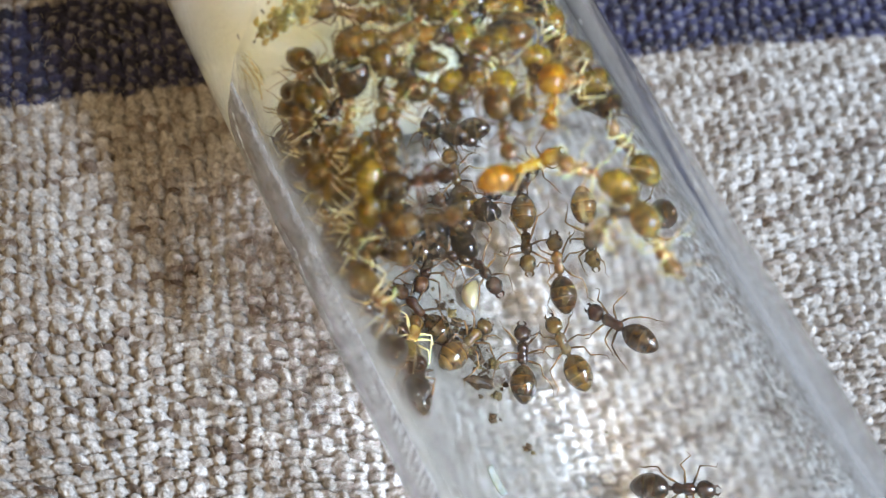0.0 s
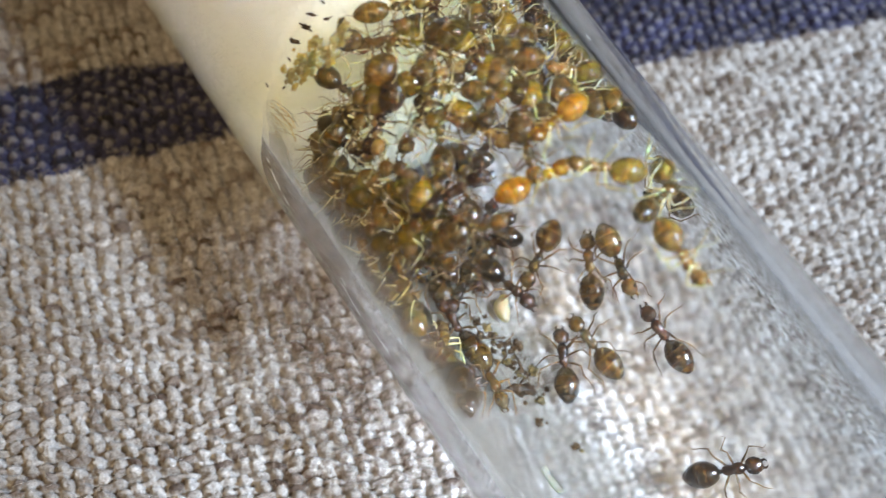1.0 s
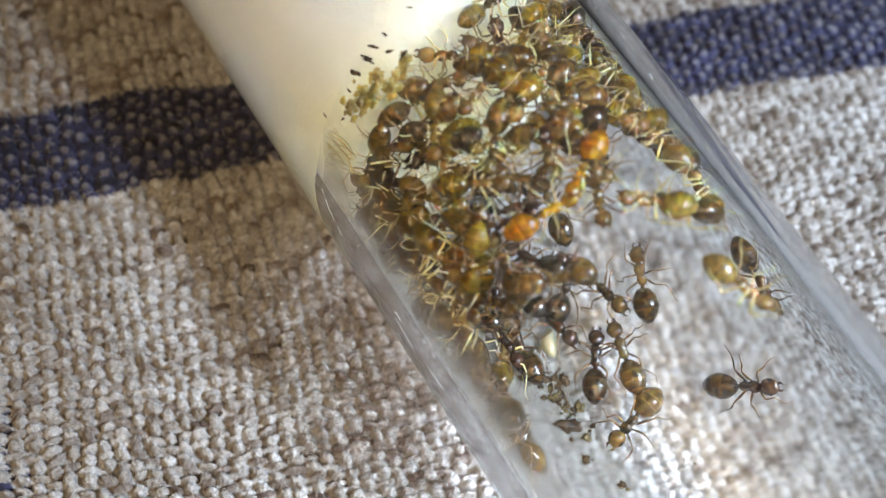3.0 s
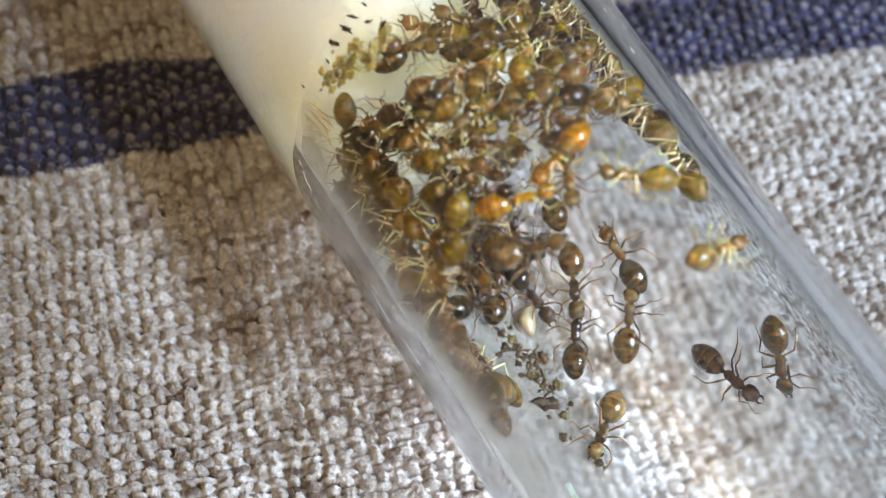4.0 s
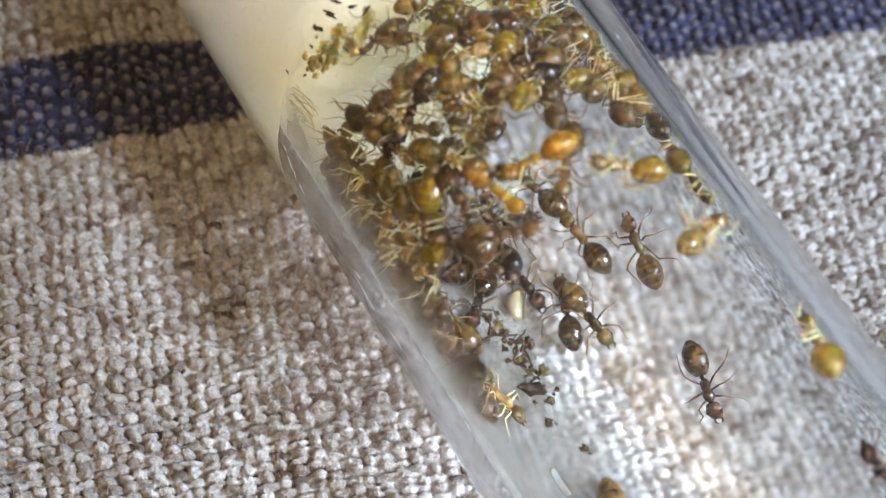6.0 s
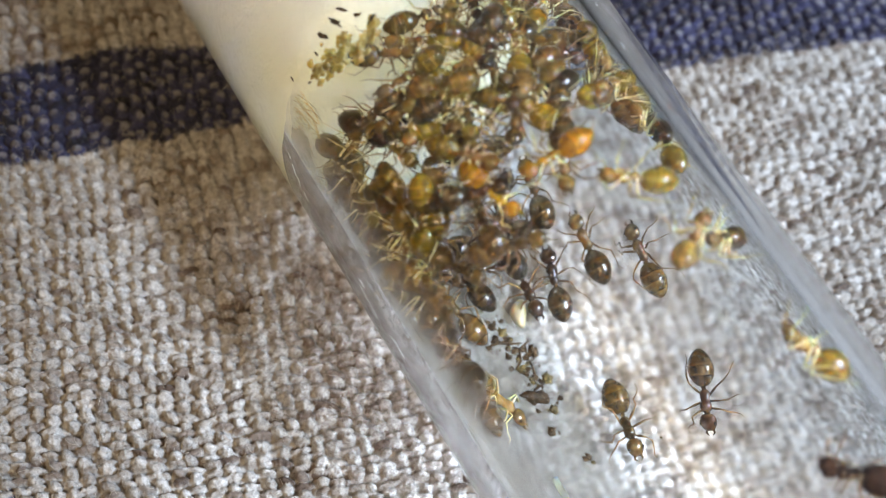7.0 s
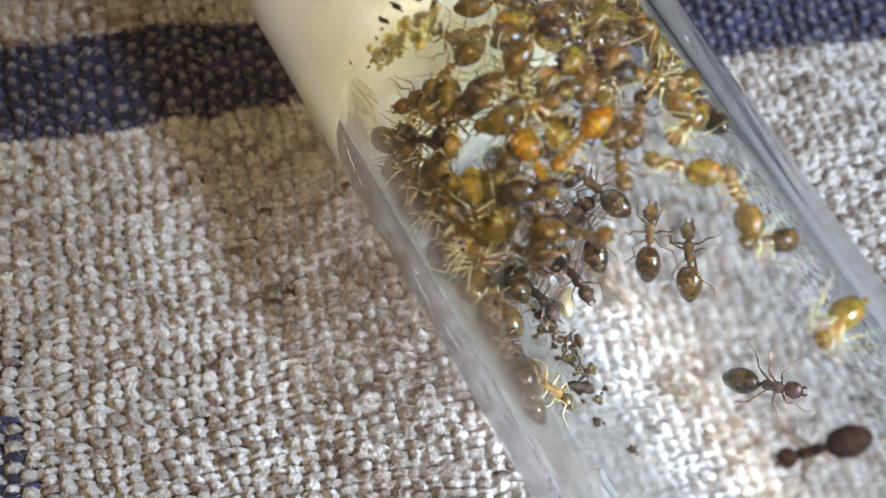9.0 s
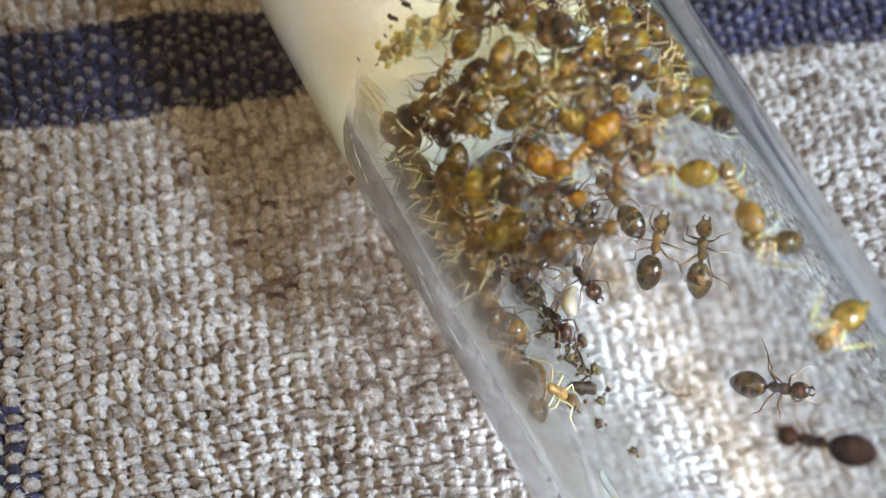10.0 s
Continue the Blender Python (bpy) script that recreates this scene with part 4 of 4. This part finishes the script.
    crawl("honey", "roof", [(0, on_glass(8.1, 98, 103)), (1, on_glass(8.2, 99, 108)), (2, on_glass(8.6, 102, 112)), (3.5, on_glass(8.5, 104, 108)), (4.5, on_glass(8.2, 105, 108)), (5.5, on_glass(8.5, 109, 102)), (7, on_glass(8.8, 119, 88)), (8, on_glass(9.0, 121, 99)), (9, on_glass(9.1, 125, 95)), (10, on_glass(9.5, 127, 104))])
    crawl("brown", "roof", [(0, on_glass(9.0, 136, -149, 0.3)), (1, on_glass(9.7, 133, -162, 0.3)), (2, on_glass(9.6, 139, -138, 0.3)), (3.5, on_glass(10.2, 118, -92, 0.3)), (4.5, on_glass(10.4, 114, -97, 0.3)), (5.5, on_glass(10.2, 110, -98, 0.3)), (7, on_glass(10.7, 103, -103, 0.3)), (8, on_glass(10.6, 103, -104, 0.3)), (9, on_glass(10.5, 100, -110, 0.3)), (10, on_glass(10.7, 102, -111, 0.3))])
    crawl("brown", "roof", [(0, on_glass(11.6, 104, -111)), (1, on_glass(10.8, 101, -114)), (2, on_glass(10.7, 102, -129)), (3.5, on_glass(12.1, 72, -59)), (4.5, on_glass(11.5, 67, -77)), (5.5, on_glass(10.2, 98, -90)), (7, on_glass(12.3, 92, -99)), (10, on_glass(12.0, 86, -83))])
    crawl("dark", "roof", [(0, on_glass(7.9, 90, 83, 0.5)), (0.3333, on_glass(7.6, 85, 139, 0.5)), (0.6667, on_glass(7.3, 81, -165, 0.5)), (1, on_glass(7.0, 76, -109, 0.5)), (1.333, on_glass(7.4, 79, -167, 0.5)), (1.667, on_glass(7.9, 83, 134, 0.5)), (2, on_glass(8.4, 86, 75, 0.5)), (3.5, on_glass(8.3, 78, 74, 0.5)), (3.833, on_glass(7.7, 78, 129, 0.5)), (4.167, on_glass(7.0, 78, -175, 0.5)), (4.5, on_glass(6.4, 78, -119, 0.5)), (5.5, on_glass(6.3, 76, -104, 0.5)), (7, on_glass(7.2, 66, -120, 0.5)), (8, on_glass(7.8, 61, -104, 0.5)), (9, on_glass(8.7, 60, -107, 0.5)), (10, on_glass(8.9, 62, -111, 0.5))])
    crawl("honey", "roof", [(0, on_glass(5.5, 81, -17, 0.4)), (1, on_glass(5.5, 74, -41, 0.4)), (2, on_glass(5.9, 77, -73, 0.4)), (3.5, on_glass(6.0, 75, -80, 0.4)), (4.5, on_glass(5.8, 82, -90, 0.4)), (5.5, on_glass(5.9, 80, -91, 0.4)), (6.25, on_glass(5.6, 86, -36, 0.4)), (7, on_glass(5.4, 91, 19, 0.4)), (8, on_glass(4.8, 99, -4, 0.4)), (9, on_glass(5.4, 109, 8, 0.4)), (10, on_glass(5.9, 105, 19, 0.4))])
    crawl("amber", "roof", [(0, on_glass(3.3, 73, 147)), (1, on_glass(3.2, 80, 102)), (2, on_glass(3.6, 91, 124)), (3.5, on_glass(3.6, 93, 119)), (4.5, on_glass(2.7, 101, 94)), (5.5, on_glass(2.7, 103, 86)), (7, on_glass(2.9, 95, 92)), (8, on_glass(2.7, 97, 95)), (9, on_glass(3.8, 104, 108)), (10, on_glass(3.8, 105, 106))])
    crawl("amber", "roof", [(0, on_glass(1.3, 93, -92, 0.3)), (1, on_glass(1.6, 98, -97, 0.3)), (2, on_glass(3.0, 108, -96, 0.3)), (3.5, on_glass(2.9, 113, -96, 0.3)), (4.5, on_glass(2.5, 117, -137, 0.3)), (5.5, on_glass(2.6, 117, -162, 0.3)), (7, on_glass(3.1, 118, -167, 0.3)), (8, on_glass(3.4, 119, -132, 0.3)), (9, on_glass(4.0, 119, 178, 0.3)), (10, on_glass(3.4, 117, -168, 0.3))])
    crawl("honey", "roof", [(0, on_glass(0.0, 74, 47)), (1, on_glass(0.6, 77, 54)), (2, on_glass(1.1, 81, 61)), (3.5, on_glass(1.1, 79, 52)), (4.5, on_glass(1.0, 79, 59)), (5.5, on_glass(0.9, 78, 55)), (7, on_glass(0.7, 76, 61)), (8, on_glass(1.0, 77, 54)), (9, on_glass(1.2, 80, 50)), (10, on_glass(1.5, 85, 59))])
    crawl("honey", "roof", [(0, on_glass(0.9, 47, 20, 0.2)), (0.5, on_glass(0.5, 44, -23, 0.2)), (1, on_glass(0.2, 42, -65, 0.2)), (2, on_glass(0.4, 52, -67, 0.2)), (3.5, on_glass(1.0, 51, -16, 0.2)), (4.5, on_glass(0.9, 54, -12, 0.2)), (5.5, on_glass(1.1, 39, -44, 0.2)), (7, on_glass(2.1, 41, -25, 0.2)), (8, on_glass(2.6, 43, -12, 0.2)), (8.5, on_glass(2.6, 54, 49, 0.2)), (9, on_glass(2.7, 66, 110, 0.2)), (9.5, on_glass(3.7, 62, 60, 0.2)), (10, on_glass(4.6, 57, 10, 0.2))])
    crawl("banded", "roof", [(0, on_glass(4.7, 47, 17)), (1, on_glass(4.4, 45, -20)), (2, on_glass(4.0, 59, -12)), (3.5, on_glass(3.2, 58, 28)), (4.5, on_glass(3.3, 59, 30)), (5.5, on_glass(3.9, 56, 23)), (7, on_glass(5.0, 47, 32)), (8, on_glass(4.1, 58, 28)), (9, on_glass(4.3, 68, 30)), (9.5, on_glass(3.9, 73, 70)), (10, on_glass(3.6, 79, 110))])
    crawl("brown", "roof", [(0, on_glass(6.0, 52, 39)), (1, on_glass(6.9, 42, -11)), (2, on_glass(6.4, 56, 14)), (3.5, on_glass(7.0, 55, -13)), (3.833, on_glass(6.8, 54, -71)), (4.167, on_glass(6.5, 53, -129)), (4.5, on_glass(6.3, 51, 173)), (5.5, on_glass(5.8, 53, -146)), (7, on_glass(7.2, 40, -111)), (8, on_glass(7.0, 40, -165)), (9, on_glass(6.5, 48, -131)), (10, on_glass(6.6, 53, -177))])
    crawl("dark", "roof", [(0, on_glass(8.3, 61, -157)), (1, on_glass(8.7, 41, -126)), (2, on_glass(8.8, 48, -159)), (3.5, on_glass(9.5, 57, 175)), (4.5, on_glass(7.6, 73, -171)), (5.5, on_glass(7.1, 74, -132)), (6.25, on_glass(7.7, 82, -175)), (7, on_glass(8.3, 90, 142)), (8, on_glass(7.6, 91, -166)), (9, on_glass(7.4, 86, -152)), (10, on_glass(7.4, 88, -162))])
    crawl("brown", "roof", [(0, on_glass(6.5, 83, -14, 0.5)), (1, on_glass(6.0, 80, -68, 0.5)), (1.333, on_glass(5.8, 87, -10, 0.5)), (1.667, on_glass(5.7, 94, 48, 0.5)), (2, on_glass(5.5, 101, 107, 0.5)), (2.75, on_glass(5.3, 99, 148, 0.5)), (3.5, on_glass(5.1, 96, -171, 0.5)), (4.5, on_glass(5.9, 105, 111, 0.5)), (5.5, on_glass(5.4, 105, 121, 0.5)), (7, on_glass(5.6, 104, 112, 0.5)), (8, on_glass(5.5, 105, 129, 0.5)), (9, on_glass(6.1, 108, 122, 0.5)), (10, on_glass(7.1, 105, 96, 0.5))])
    crawl("brown", "roof", [(0, on_glass(7.4, 143, -174)), (0.5, on_glass(7.9, 141, -128)), (1, on_glass(8.5, 138, -82)), (1.5, on_glass(8.2, 143, -131)), (2, on_glass(7.9, 148, 180)), (2.75, on_glass(8.9, 150, 131)), (3.5, on_glass(9.9, 152, 82)), (4, on_glass(9.5, 153, 137)), (4.5, on_glass(9.2, 154, -169)), (5.5, on_glass(7.2, 153, -159)), (7, on_glass(8.4, 158, -160)), (8, on_glass(8.2, 159, -170)), (9, on_glass(8.2, 162, -166)), (10, on_glass(8.4, 163, 164))])
    crawl("honey", "roof", [(0, on_glass(5.6, 146, -80)), (1, on_glass(5.7, 145, -93)), (2, on_glass(5.5, 128, -101)), (3.5, on_glass(5.5, 124, -135)), (4.5, on_glass(5.0, 127, -131)), (5.5, on_glass(4.7, 126, -144)), (7, on_glass(4.8, 118, -146)), (8, on_glass(5.1, 114, -102)), (9, on_glass(5.9, 113, -103)), (10, on_glass(6.3, 110, -86))])
    crawl("honey", "roof", [(0, on_glass(3.3, 143, 128)), (1, on_glass(3.2, 139, 124)), (2, on_glass(3.8, 145, 119)), (3.5, on_glass(3.0, 140, 126)), (4.5, on_glass(3.4, 140, 122)), (5.5, on_glass(3.2, 142, 126)), (7, on_glass(4.0, 142, 144)), (8, on_glass(3.8, 142, 148)), (9, on_glass(4.0, 144, 153)), (10, on_glass(4.2, 147, 140))])
    crawl("brown", "roof", [(0, on_glass(6.6, 170, 79)), (0.3333, on_glass(6.9, 166, 139)), (0.6667, on_glass(7.2, 162, -161)), (1, on_glass(7.5, 158, -101)), (2, on_glass(7.2, 163, -107)), (3.5, on_glass(8.1, 163, -115)), (4.5, on_glass(7.2, 163, -115)), (5.5, on_glass(6.6, 165, -119)), (7, on_glass(6.9, 163, -121)), (8, on_glass(6.0, 166, -114)), (9, on_glass(6.4, 174, -112)), (10, on_glass(6.9, 170, -116))])
    crawl("banded", "roof", [(0, on_glass(2.6, 159, -143)), (1, on_glass(3.4, 148, -109)), (2, on_glass(4.5, 161, -118)), (3.5, on_glass(4.7, 162, -172)), (4.5, on_glass(5.6, 172, -109)), (5.5, on_glass(4.4, 165, -116)), (7, on_glass(4.2, 162, -146)), (8, on_glass(3.8, 164, -142)), (9, on_glass(4.0, 162, -97)), (10, on_glass(4.6, 172, -112))])
    crawl("banded", "roof", [(0, on_glass(0.4, 157, -157)), (0.3333, on_glass(0.8, 161, -101)), (0.6667, on_glass(1.2, 165, -45)), (1, on_glass(1.6, 169, 11)), (1.5, on_glass(1.1, 170, -63)), (2, on_glass(0.6, 171, -137)), (3.5, on_glass(2.7, 157, -113)), (4.5, on_glass(2.5, 166, -144)), (5.5, on_glass(2.1, 157, -101)), (7, on_glass(2.8, 162, -137)), (8, on_glass(2.0, 164, -126)), (8.5, on_glass(2.4, 166, -56)), (9, on_glass(2.9, 168, 14)), (9.5, on_glass(2.9, 165, -37)), (10, on_glass(2.8, 162, -87))])
    crawl("honey", "roof", [(0, on_glass(5.9, 105, 70, 0.7)), (0.5, on_glass(5.4, 103, 134, 0.7)), (1, on_glass(4.8, 101, -162, 0.7)), (1.333, on_glass(5.4, 104, 140, 0.7)), (1.667, on_glass(6.0, 108, 83, 0.7)), (2, on_glass(6.5, 111, 25, 0.7)), (2.75, on_glass(6.3, 113, 66, 0.7)), (3.5, on_glass(6.1, 114, 108, 0.7)), (4.5, on_glass(6.8, 116, 99, 0.7)), (5.5, on_glass(5.2, 106, 110, 0.7)), (6.25, on_glass(6.0, 112, -173, 0.7)), (7, on_glass(6.7, 117, -96, 0.7)), (8, on_glass(5.6, 109, -166, 0.7)), (8.5, on_glass(6.3, 113, 147, 0.7)), (9, on_glass(6.9, 118, 101, 0.7)), (9.5, on_glass(6.9, 115, 147, 0.7)), (10, on_glass(6.9, 113, -168, 0.7))])
    crawl("brown", "roof", [(0, on_glass(7.8, 115, 26, 0.4)), (0.5, on_glass(7.1, 117, 71, 0.4)), (1, on_glass(6.4, 118, 117, 0.4)), (2, on_glass(7.1, 127, 88, 0.4)), (2.75, on_glass(7.0, 128, 165, 0.4)), (3.5, on_glass(7.0, 129, -118, 0.4)), (4.5, on_glass(6.5, 127, -155, 0.4)), (5.5, on_glass(6.6, 131, -144, 0.4)), (7, on_glass(7.2, 125, -105, 0.4)), (8, on_glass(7.1, 123, -88, 0.4)), (9, on_glass(7.6, 120, -90, 0.4)), (10, on_glass(7.6, 125, -80, 0.4))])
    crawl("brown", "roof", [(0, on_glass(8.2, 112, -109)), (1, on_glass(9.4, 111, -66)), (2, on_glass(9.8, 116, -100)), (2.5, on_glass(9.1, 120, -158)), (3, on_glass(8.4, 124, 144)), (3.5, on_glass(7.7, 127, 87)), (4.5, on_glass(7.0, 122, 95)), (5.5, on_glass(7.4, 118, 59)), (7, on_glass(7.5, 115, 78)), (8, on_glass(7.6, 118, 94)), (9, on_glass(7.5, 113, 110)), (10, on_glass(8.0, 118, 127))])
    crawl("brown", "roof", [(0, on_glass(-1.7, 76, 113, 0.2)), (0.3333, on_glass(-1.6, 72, 170, 0.2)), (0.6667, on_glass(-1.5, 69, -133, 0.2)), (1, on_glass(-1.4, 65, -76, 0.2)), (1.5, on_glass(-1.5, 83, -133, 0.2)), (2, on_glass(-1.6, 102, 169, 0.2)), (2.5, on_glass(-0.5, 85, 113, 0.2)), (3, on_glass(0.5, 67, 57, 0.2)), (3.5, on_glass(1.6, 50, 2, 0.2)), (4.5, on_glass(2.3, 31, -0, 0.2)), (5, on_glass(1.6, 33, -72, 0.2)), (5.5, on_glass(0.9, 34, -144, 0.2)), (6.25, on_glass(-0.8, 43, 152, 0.2)), (7, on_glass(-2.6, 53, 88, 0.2)), (8, on_glass(-2.2, 55, 87, 0.2)), (9, on_glass(-2.6, 65, 78, 0.2)), (10, on_glass(-2.3, 65, 76, 0.2))])
    throng()
    for made in ANTS.values():
        for ob in made:
            for o in (*ob.children_recursive, ob):
                bpy.data.objects.remove(o)


motions()
